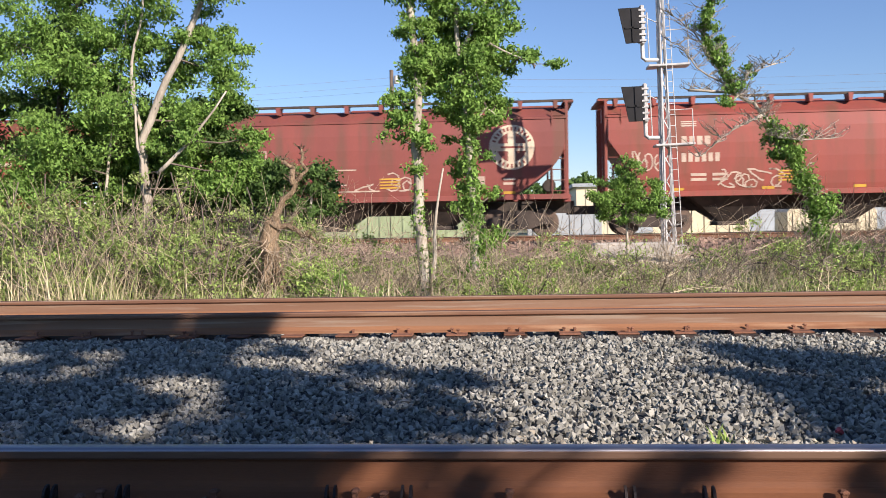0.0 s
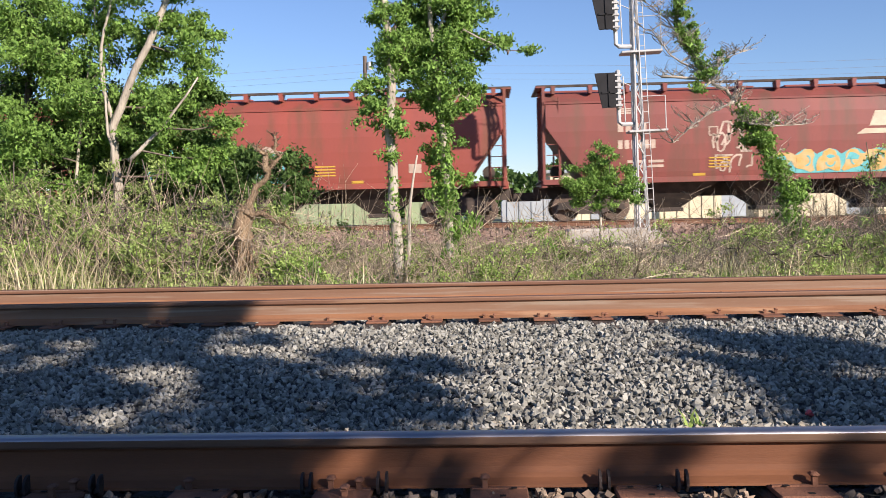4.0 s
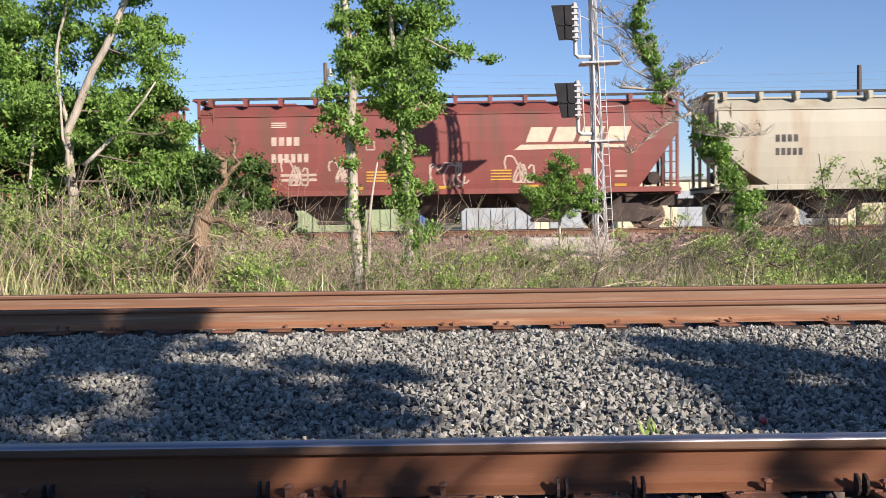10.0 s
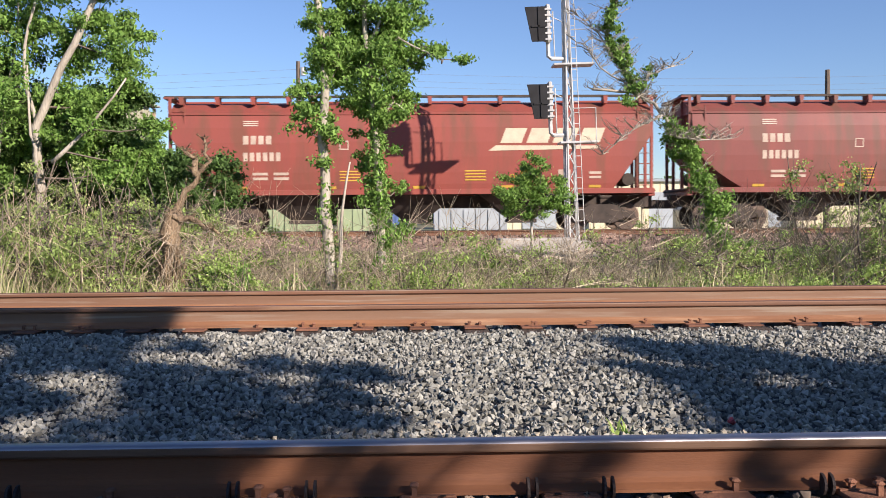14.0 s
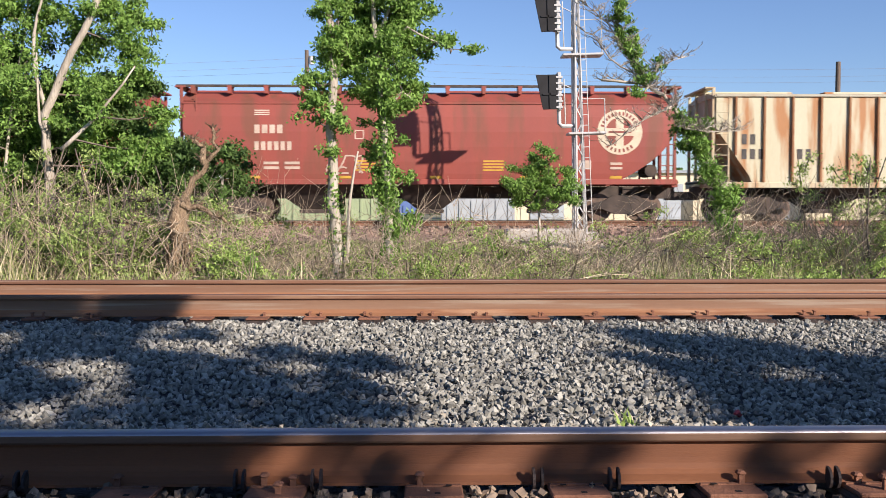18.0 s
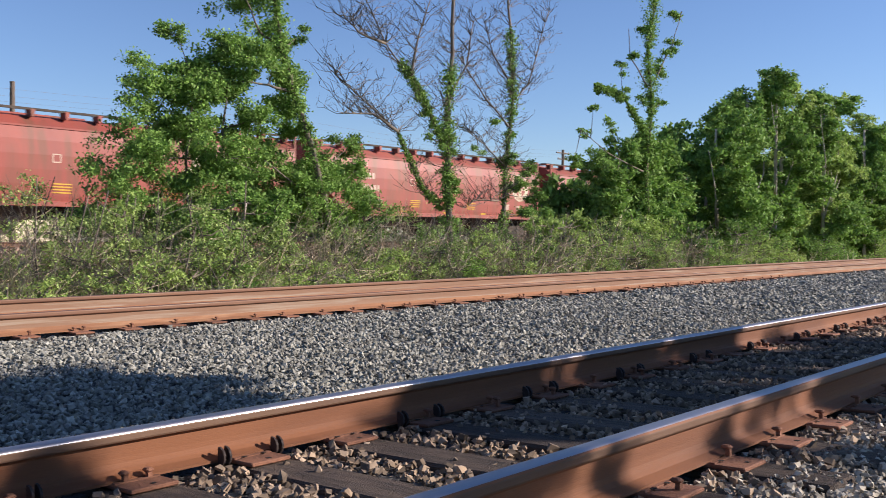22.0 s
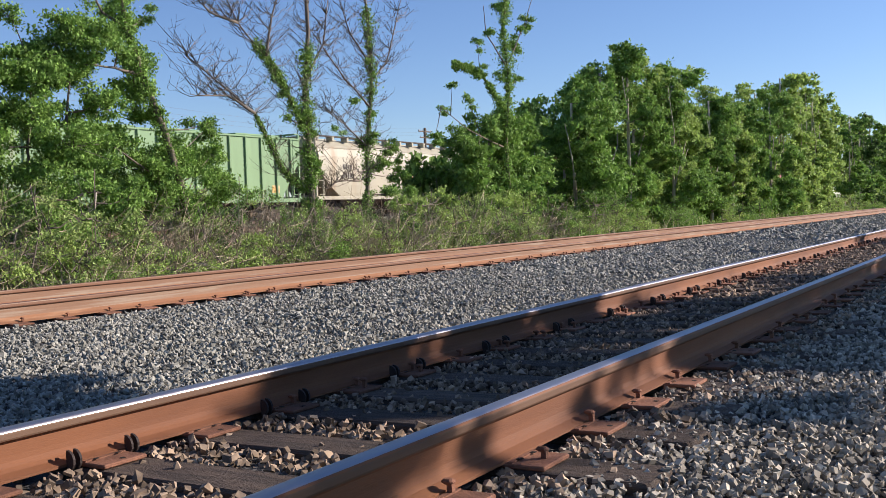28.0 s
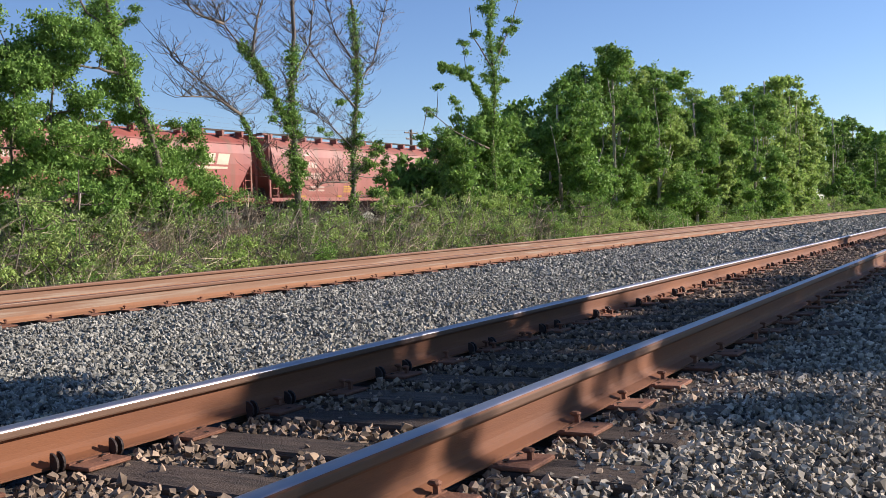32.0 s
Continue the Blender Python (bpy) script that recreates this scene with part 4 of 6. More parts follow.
def make_tree(name, label, r0, leaf, limbs, clumps, seed, bare=False, vine=(), per=1450, size=0.058, bark=None, group="", three=True, taper=0.4):
    """Limbs are lines of points, the first from the ground; clumps are x, y, z and radius."""
    g = np.random.default_rng(seed + 100)
    base = limbs[0][0] if limbs else clumps[0][:3]
    gz = float(ground_z(base[0], base[1]))
    t = thing(name, label, "tree" if "tree" in name else "bush", group, m=pose(base[0], base[1], gz))
    off = Vector((base[0], base[1], gz))
    bark = bark or (BARK if not bare else BARK_GREY)
    way = []
    for k, line in enumerate(limbs):
        b = Build()
        line = [Vector(q) - off for q in line]
        if k == 0:
            line[0].z = min(line[0].z, -0.1)
            b.tube([line[0], line[0] + Vector((0, 0, 0.25))], [r0 * 1.5, r0], 8)
        way += limb_tube(b, line, r0 if k == 0 else r0 * 0.38, r0 * taper if k == 0 else r0 * 0.12, g, wob=0.12 * r0)
        part("trunk" if k == 0 else "limb", b, bark, t, smooth=True)
    twigs = Build()
    leaves = []
    for x, y, z, r in clumps:
        pts, tufts = blob_points(g, x - off.x, y - off.y, z - off.z, r, per)
        leaves.append(pts)
        c = Vector((x, y, z)) - off
        if way:
            near = min(way, key=lambda q: (q - c).length + max(0, q.z - c.z) * 0.7)
            if (near - c).length > 0.1:
                twigs.tube([near, near.lerp(c, 0.5) + Vector((0, 0, -0.05)), c], [0.018, 0.012, 0.006], 4, caps=False)
        for q in tufts[:8]:
            twigs.tube([c, Vector(q)], [0.01, 0.004], 3, caps=False)
    for k, part_way, thick in vine:
        line = [Vector(q) - off for q in limbs[k]]
        n = int(6500 * part_way * thick / 0.15)
        at = g.uniform(0.04, part_way, n) * (len(line) - 1)
        i = np.minimum(at.astype(int), len(line) - 2)
        arr = np.array([tuple(q) for q in line])
        mid = arr[i] + (arr[i + 1] - arr[i]) * (at - i)[:, None]
        fat = thick * (0.55 + 0.45 * np.sin(at * 5.0 + seed) * np.cos(at * 11.0))
        leaves.append(mid + g.normal(size=(n, 3)) * (fat * 0.7)[:, None])
    if bare:
        for q in way[5:]:
            for _ in range(6):
                a, p, s = g.uniform(0, 6.3), q.copy(), g.uniform(0.35, 1.05) * float(bare)
                line = [p.copy()]
                for k in range(4):
                    a += g.uniform(-0.5, 0.5)
                    p = p + Vector((math.cos(a) * 0.75, math.sin(a) * 0.4, g.uniform(-0.1, 0.8))) * s * 0.3
                    line.append(p.copy())
                    if k in (1, 2, 3):
                        tip = p + Vector((math.cos(a + g.uniform(-1.4, 1.4)), math.sin(a) * 0.5, g.uniform(0.1, 1.0))) * s * 0.3
                        twigs.tube([p, tip], [0.006, 0.003], 3, caps=False)
                        for _ in range(2):
                            twigs.tube([tip, tip + Vector((g.uniform(-1, 1), g.uniform(-1, 1), g.uniform(0, 1.2))) * s * 0.16], [0.004, 0.002], 3, caps=False)
                twigs.tube(line, [0.011, 0.009, 0.007, 0.005, 0.003], 3, caps=False)
    if twigs.v:
        tagged(part("twig_mass", twigs, bark if bare else BARK_GREY, t), kind="stuff")
    if leaves:
        v, f = leaf_arrays(g, np.concatenate(leaves), size, three=three)
        tagged(part("crown", raw_mesh("crown", v, f, leaf), None, t), kind="stuff")
    return t


make_tree('tree', 'dark leafy tree crowding beside pale trunks', 0.09, LEAVES[2],
[[(-7.91, 15.5, -0.43), (-7.81, 15.5, 1.63), (-7.62, 15.5, 3.29), (-7.49, 15.5, 4.76)], [(-7.75, 15.5, 2.09), (-8.18, 15.5, 3.3), (-8.33, 15.5,
          4.4)]],
[(-7.75, 15.98, 3.94, 0.7), (-8.25, 15.81, 3.06, 0.8), (-7.48, 15.91, 2.22, 0.7), (-6.74, 15.29, 1.7, 0.6), (-8.03, 15.83, 1.36, 0.8), (-8.85, 16.18,
          2.44, 0.8), (-6.76, 15.62, 3.31, 0.5), (-7.08, 15.31, 2.99, 0.6), (-6.72, 16.16, 2.72, 0.5), (-7.49, 15.88, 4.67, 0.7), (-5.88, 15.4, 1.33, 0.5),
          (-5.58, 15.87, 1.34, 0.5), (-7.28, 15.19, 3.81, 0.43), (-7.51, 15.69, 1.98, 0.31), (-7.3, 15.45, 3.47, 0.5), (-7.18, 15.39, 2.19, 0.5), (-7.21, 15.82,
          3.33, 0.38), (-7.33, 16.17, 3.14, 0.36), (-7.27, 16.16, 1.45, 0.48), (-6.95, 15.81, 1.99, 0.42), (-6.93, 16.0, 0.99, 0.42), (-6.67, 15.55, 1.78,
          0.44), (-6.43, 15.38, 1.77, 0.36), (-6.51, 15.65, 2.36, 0.43), (-6.38, 15.72, 1.65, 0.42), (-6.43, 16.1, 2.43, 0.38), (-6.1, 15.49, 2.51, 0.49),
          (-6.13, 15.66, 1.01, 0.46), (-5.93, 15.49, 1.87, 0.35), (-5.66, 15.18, 2.57, 0.38), (-5.51, 15.05, 1.98, 0.43), (-5.54, 15.28, 1.7, 0.47), (-5.58,
          15.73, 1.17, 0.47), (-5.6, 16.09, 2.15, 0.44), (-5.11, 15.01, 2.21, 0.42), (-5.25, 15.55, 0.99, 0.35), (-5.28, 15.98, 1.27, 0.39), (-5.22, 16.15,
          2.77, 0.45), (-4.77, 15.19, 2.71, 0.36), (-4.68, 15.08, 1.31, 0.43), (-4.64, 15.18, 1.99, 0.49), (-4.58, 15.39, 1.3, 0.48), (-4.49, 15.44, 2.7, 0.34),
          (-4.45, 15.71, 1.8, 0.45), (-4.22, 15.06, 1.12, 0.31), (-4.32, 16.11, 1.6, 0.31)], 2, bark=BARK_GREY)
make_tree('tree', 'tall pale-barked tree with a leafy green crown', 0.1, LEAVES[1],
[[(-5.79, 14.5, -0.45), (-5.79, 14.5, 0.69), (-5.78, 14.5, 1.38), (-5.82, 14.5, 2.17), (-5.41, 14.5, 3.12), (-4.87, 14.5, 4.15), (-4.5, 14.5, 5.27)],
          [(-5.7, 14.3, 1.38), (-5.83, 14.3, 2.06), (-5.86, 14.3, 3.09)], [(-5.4, 14.0, 1.6), (-4.87, 14.0, 2.07), (-4.29, 14.0, 2.84)], [(-5.83, 14.6, 2.09),
          (-6.05, 14.6, 3.14), (-5.86, 14.6, 4.01), (-5.75, 14.6, 4.87)], [(-6.84, 15.0, -0.4), (-6.72, 15.0, 0.87), (-6.6, 15.0, 2.04), (-6.35, 15.0, 3.38),
          (-6.19, 15.0, 4.63)]],
[(-6.39, 14.81, 3.7, 0.55), (-6.34, 15.34, 4.08, 0.4), (-6.31, 14.37, 2.68, 0.65), (-6.39, 15.34, 2.07, 0.6), (-5.16, 14.57, 3.7, 0.35), (-4.9, 14.71,
          3.98, 0.35), (-4.57, 15.19, 3.82, 0.32), (-4.6, 14.69, 3.32, 0.4), (-4.62, 14.86, 2.91, 0.45), (-4.9, 14.23, 2.48, 0.5), (-4.98, 15.1, 2.04, 0.55),
          (-4.37, 14.85, 1.66, 0.5), (-5.38, 14.6, 1.82, 0.5), (-6.51, 15.15, 1.33, 0.6), (-4.1, 14.56, 2.16, 0.3), (-5.73, 14.74, 4.74, 0.8), (-4.47, 14.36,
          4.72, 0.6), (-7.13, 14.68, 3.33, 0.8), (-7.22, 14.44, 2.0, 0.9), (-7.81, 14.51, 3.74, 1.0), (-7.3, 15.1, 4.84, 0.9), (-7.88, 14.54, 1.58, 0.9),
          (-4.84, 14.78, 1.48, 0.5), (-7.17, 15.38, 0.88, 0.6), (-4.43, 15.35, 3.71, 0.25), (-5.5, 14.95, 3.3, 0.4), (-5.6, 15.0, 2.75, 0.42), (-5.2, 15.0, 2.6, 0.36), (-6.0, 14.95, 3.6, 0.42), (-5.3, 15.1, 3.55, 0.3), (-5.8, 15.0, 2.15, 0.4)], 5)
make_tree('dead_tree', 'broken dead tree stump with shaggy tan bark and a leaning limb', 0.145, LEAVES[0],
[[(-3.27, 12.6, -0.31), (-3.28, 12.6, 0.07), (-3.31, 12.6, 0.45), (-3.29, 12.6, 0.85)], [(-3.32, 12.8, 0.8), (-3.14, 12.8, 1.13), (-2.96, 12.8, 1.36),
          (-2.84, 12.8, 1.54), (-2.88, 12.8, 1.82)], [(-2.95, 12.6, 1.33), (-2.97, 12.6, 1.55), (-3.1, 12.6, 1.68)], [(-3.24, 12.5, 0.8), (-2.9, 12.5, 0.72),
          (-2.61, 12.5, 0.52)]],
          [], 8, bare=0.12, bark=BARK_TAN, taper=0.9)
make_tree('bush', 'dark green evergreen bush among brushwood', 0.04, LEAVES[2],
          [[(-3.23, 14.6, -0.05), (-3.17, 14.6, 0.84), (-3.12, 14.6, 1.37)]],
[(-3.12, 14.61, 1.28, 0.4), (-3.43, 14.64, 1.55, 0.3), (-2.99, 15.05, 1.16, 0.32), (-2.96, 14.47, 1.54, 0.28), (-4.07, 14.88, 1.21, 0.5), (-3.83,
          14.98, 1.48, 0.4), (-3.29, 14.55, 1.02, 0.4)], 11)
make_tree('tree', 'slim pale-barked tree wrapped in climbing vine', 0.11, LEAVES[1],
[[(-1.27, 14.0, -0.5), (-1.31, 14.0, 0.23), (-1.36, 14.0, 0.82), (-1.39, 14.0, 1.92), (-1.35, 14.0, 2.93), (-1.45, 14.0, 4.02), (-1.57, 14.0, 5.11)],
          [(-1.36, 14.1, 2.57), (-1.24, 14.1, 3.37), (-1.06, 14.1, 4.04), (-0.88, 14.1, 4.8)], [(-1.17, 13.9, -0.45), (-1.13, 13.9, 0.65), (-0.98, 13.9,
          1.58)]],
[(-1.62, 13.83, 2.29, 0.22), (-1.69, 13.89, 2.59, 0.18), (-1.42, 14.12, 2.44, 0.22), (-1.35, 14.03, 2.94, 0.2), (-1.36, 13.84, 1.99, 0.18), (-1.52,
          13.97, 3.68, 0.2), (-1.27, 13.99, 3.52, 0.18), (-1.64, 13.86, 2.15, 0.15), (-1.29, 14.09, 3.88, 0.2), (-1.37, 13.85, 1.58, 0.13), (-1.48, 13.96, 3.18,
          0.2), (-1.35, 14.01, 4.36, 0.4), (-0.92, 13.97, 4.68, 0.5)], 14, vine=[(0, 0.9, 0.1), (1, 0.8, 0.1)])
make_tree('tree', 'leafy green tree with dense crown and vine-covered trunk', 0.08, LEAVES[1],
[[(-0.55, 14.2, -0.48), (-0.54, 14.2, 0.38), (-0.55, 14.2, 1.07), (-0.62, 14.2, 2.36), (-0.76, 14.2, 3.56), (-0.85, 14.2, 4.83)], [(-0.6, 14.2, 2.19),
          (-0.32, 14.2, 2.49), (-0.15, 14.2, 2.36)], [(-0.7, 14.2, 3.05), (-0.26, 14.2, 3.47), (0.42, 14.2, 3.12)], [(-0.74, 14.2, 3.3), (-0.43, 14.2, 3.89),
          (-0.08, 14.2, 4.57)]],
[(-1.02, 14.61, 3.64, 0.42), (-0.52, 14.31, 3.66, 0.45), (-0.85, 14.63, 3.12, 0.45), (-0.39, 14.01, 2.76, 0.42), (-0.89, 14.38, 2.51, 0.3), (-0.22,
          14.21, 3.9, 0.4), (0.12, 14.51, 3.4, 0.22), (0.39, 14.07, 3.12, 0.18), (-0.1, 14.56, 3.23, 0.25), (-1.12, 14.33, 4.1, 0.4), (-0.53, 14.58, 4.41, 0.5),
          (-0.13, 14.28, 4.59, 0.5), (-0.94, 14.25, 4.67, 0.5), (-0.56, 14.5, 1.34, 0.26), (-0.81, 14.64, 1.66, 0.2), (-0.44, 14.21, 1.07, 0.25), (-0.77, 14.63,
          2.06, 0.16), (-0.55, 14.6, 1.88, 0.2), (-0.49, 14.07, 2.35, 0.3), (-0.34, 14.38, 0.38, 0.3), (-0.48, 14.44, 0.03, 0.28), (-0.25, 14.61, 1.21, 0.12),
          (-1.05, 14.42, 3.17, 0.4), (-0.6, 14.04, 3.27, 0.4), (-1.14, 14.1, 3.05, 0.41), (-1.11, 14.62, 3.1, 0.34), (-0.93, 14.25, 3.14, 0.32), (-0.87, 14.49,
          3.78, 0.31), (-0.81, 14.39, 3.57, 0.3), (-0.67, 14.57, 2.67, 0.3), (-0.59, 14.63, 3.45, 0.35), (-0.55, 14.64, 2.4, 0.34), (-0.35, 14.41, 3.41, 0.33),
          (-0.32, 14.68, 3.75, 0.4), (-0.18, 14.65, 2.64, 0.33), (-0.12, 14.51, 3.11, 0.39)], 17, vine=[(0, 0.7, 0.13)])
make_tree('small_tree', 'small round green tree near the signal mast', 0.04, LEAVES[1],
          [[(2.64, 21.0, 0.17), (2.61, 21.0, 0.81), (2.58, 21.0, 1.7)], [(2.61, 21.0, 0.81), (3.03, 21.0, 1.25)]],
[(2.6, 21.18, 1.88, 0.3), (2.3, 21.18, 1.61, 0.3), (2.96, 21.01, 1.38, 0.3), (2.56, 20.87, 1.32, 0.35), (2.23, 20.73, 1.19, 0.25), (3.14, 20.93, 1.12,
          0.25), (2.7, 20.95, 0.94, 0.3), (2.8, 20.73, 1.69, 0.25), (1.91, 20.73, 1.26, 0.3), (3.39, 21.3, 1.26, 0.28), (2.2, 21.09, 0.88, 0.3), (3.13, 20.84,
          0.81, 0.28), (2.45, 20.96, 1.51, 0.3)], 20)
make_tree('tree', 'leaning half-bare tree with vine leaves on its trunk', 0.055, LEAVES[1],
[[(5.28, 15.5, -0.56), (5.08, 15.5, 0.39), (4.94, 15.5, 1.06), (4.6, 15.5, 1.72), (4.29, 15.5, 2.24), (3.99, 15.5, 2.62), (3.61, 15.5, 2.81), (2.95,
          15.5, 2.86)], [(3.75, 15.5, 2.74), (3.39, 15.5, 3.32), (3.19, 15.5, 3.79), (3.33, 15.5, 4.35), (3.38, 15.5, 4.91)], [(3.39, 15.5, 3.32), (3.04, 15.5,
          3.79), (2.72, 15.5, 4.07)], [(3.66, 15.5, 2.85), (3.09, 15.5, 3.23), (2.81, 15.5, 3.61)], [(3.73, 15.4, 2.75), (3.87, 15.4, 3.07), (4.24, 15.4,
          3.21)], [(4.31, 15.3, 2.04), (4.73, 15.3, 1.99), (5.15, 15.3, 2.01)], [(4.08, 15.3, 2.41), (3.61, 15.3, 2.18), (3.09, 15.3, 1.77)]],
[(4.35, 15.51, 2.1, 0.16), (4.5, 15.45, 1.77, 0.2), (4.69, 15.46, 1.39, 0.2), (4.45, 15.46, 1.95, 0.16), (5.03, 15.65, 1.2, 0.2), (4.66, 15.54, 1.63,
          0.2), (3.67, 15.55, 2.96, 0.14), (3.53, 15.45, 3.3, 0.14), (3.34, 15.55, 3.66, 0.14), (3.24, 15.39, 4.0, 0.12), (3.35, 15.37, 4.32, 0.16), (3.92,
          15.61, 3.06, 0.1), (3.53, 15.35, 2.65, 0.1), (3.41, 15.64, 4.85, 0.25), (4.78, 15.6, 2.1, 0.1), (5.11, 15.59, 0.96, 0.3), (5.13, 15.36, 0.4, 0.35),
          (3.21, 15.41, 3.82, 0.12), (3.49, 15.6, 3.48, 0.12), (4.84, 15.48, 1.25, 0.18)], 23, bare=0.35, bark=BARK, vine=[(0, 0.6, 0.17), (1, 1, 0.07)])
make_tree('tree', 'broad leafy tree with a tangle of vines', 0.1, LEAVES[1],
[[(13.97, 15.0, 0.2), (13.55, 15.0, 0.93), (13.05, 15.0, 2.53), (12.55, 15.0, 3.61), (12.22, 15.0, 4.44), (12.06, 15.0, 5.6)], [(10.97, 15.5, 0.34),
          (11.1, 15.5, 1.72), (11.25, 15.5, 3.31), (11.56, 15.5, 4.73)], [(10.4, 15.5, 0.47), (10.37, 15.5, 2.11), (10.56, 15.5, 3.55)], [(13.56, 15.0, 1.16),
          (12.58, 15.0, 1.72), (11.81, 15.0, 2.14)], [(12.55, 15.0, 3.61), (11.89, 15.0, 3.64), (11.27, 15.0, 3.63)], [(12.38, 15.2, 4.49), (11.84, 15.2, 4.73),
          (11.5, 15.2, 5.31)]],
[(10.42, 15.7, 2.74, 0.75), (11.58, 16.14, 3.62, 0.6), (10.85, 15.94, 3.63, 0.5), (11.34, 15.06, 4.21, 0.5), (10.84, 15.18, 4.36, 0.4), (12.81, 16.1,
          5.07, 0.4), (10.74, 14.71, 2.07, 0.7), (12.57, 16.01, 1.89, 0.65), (10.77, 15.98, 1.63, 0.8), (12.96, 15.45, 1.87, 0.5), (13.76, 15.18, 1.76, 0.5),
          (13.25, 15.15, 1.22, 0.6), (11.68, 15.11, 2.99, 0.5), (14.7, 15.41, 2.1, 0.3), (9.23, 15.51, 2.16, 0.9), (9.53, 15.59, 3.35, 0.7), (13.47, 16.29,
          4.08, 0.22), (13.4, 15.97, 3.45, 0.18), (11.75, 15.7, 5.54, 0.8), (13.21, 16.28, 4.64, 0.22), (12.82, 15.04, 2.86, 0.15), (14.14, 14.96, 2.7, 0.12),
          (12.69, 15.68, 1.3, 0.7), (10.62, 14.77, 1.17, 0.7), (14.12, 14.76, 1.39, 0.45), (8.99, 15.52, 1.29, 0.8), (10.13, 15.45, 4.39, 0.3), (13.64, 16.17,
          5.04, 0.25), (9.41, 15.09, 2.13, 0.51), (9.86, 15.44, 3.4, 0.32), (10.26, 16.23, 0.7, 0.48), (9.95, 15.45, 1.03, 0.35), (10.44, 15.89, 2.67, 0.32),
          (10.33, 15.62, 3.79, 0.44), (10.52, 15.66, 3.6, 0.46), (10.89, 16.2, 2.59, 0.39), (10.46, 15.19, 3.15, 0.51), (10.49, 15.03, 3.39, 0.34), (10.79,
          15.33, 3.79, 0.47), (10.97, 15.45, 4.02, 0.46), (11.35, 15.85, 2.67, 0.34), (11.74, 16.3, 3.61, 0.49), (10.99, 15.15, 2.02, 0.43), (11.17, 15.25, 1.9,
          0.43), (11.39, 15.12, 3.76, 0.39), (11.69, 15.57, 2.39, 0.35), (11.68, 15.23, 2.95, 0.35), (12.51, 16.02, 4.59, 0.48), (12.58, 16.27, 0.94, 0.39),
          (12.51, 15.81, 2.34, 0.48), (11.88, 14.83, 4.04, 0.38), (12.57, 15.54, 3.44, 0.38), (12.92, 15.7, 4.08, 0.47), (12.55, 15.24, 3.39, 0.4), (12.86,
          15.44, 2.9, 0.46), (12.97, 15.48, 1.08, 0.45), (12.87, 15.06, 1.73, 0.38), (12.82, 14.94, 1.38, 0.38), (13.52, 15.56, 2.21, 0.41), (14.2, 16.07, 1.98,
          0.5), (13.48, 15.25, 0.96, 0.46), (14.22, 15.78, 1.04, 0.46), (13.52, 14.86, 0.6, 0.42), (14.98, 16.21, 1.97, 0.48), (15.04, 16.24, 2.06, 0.34),
          (15.3, 16.28, 2.73, 0.42), (14.55, 15.34, 1.12, 0.35), (14.93, 15.44, 1.6, 0.37)], 26, bark=BARK_GREY, vine=[(0, 1, 0.18)])
make_tree('tree', 'tall half-bare tree with ivy on its forked trunk', 0.1, LEAVES[1],
[[(17.92, 15.2, 0.03), (17.68, 15.2, 1.42), (17.64, 15.2, 2.53), (17.61, 15.2, 3.89), (17.78, 15.2, 5.15), (17.79, 15.2, 7.19)], [(17.65, 15.2, 2.73),
          (16.9, 15.2, 3.69), (16.27, 15.2, 4.41), (15.41, 15.2, 5.06), (14.79, 15.2, 5.94)], [(17.49, 15.4, 1.43), (16.91, 15.4, 1.83), (16.04, 15.4, 3.11),
          (14.86, 15.4, 3.77), (14.08, 15.4, 4.17)], [(17.84, 15.4, 3.94), (18.53, 15.4, 5.0), (18.82, 15.4, 6.17)], [(16.16, 15.1, 4.39), (16.4, 15.1, 5.33),
          (16.83, 15.1, 6.31)], [(15.73, 15.1, 3.07), (14.88, 15.1, 3.38), (14.07, 15.1, 3.31)], [(15.31, 15.1, 5.03), (14.49, 15.1, 5.15), (14.03, 15.1,
          5.42)]],
[(17.65, 15.15, 2.04, 0.2), (17.87, 15.35, 2.69, 0.17), (17.41, 15.15, 3.26, 0.17), (17.82, 15.29, 1.5, 0.24), (16.75, 15.31, 4.09, 0.12), (17.63,
          15.17, 3.07, 0.15), (16.77, 15.18, 3.61, 0.12), (17.71, 15.16, 4.58, 0.1), (17.02, 15.08, 2.96, 0.14), (17.78, 15.19, 1.15, 0.22), (17.82, 15.12,
          1.84, 0.18), (16.19, 15.13, 4.4, 0.09)], 29, bare=1, bark=BARK_GREY, vine=[(0, 0.75, 0.2), (1, 0.6, 0.14), (2, 0.5, 0.1)])
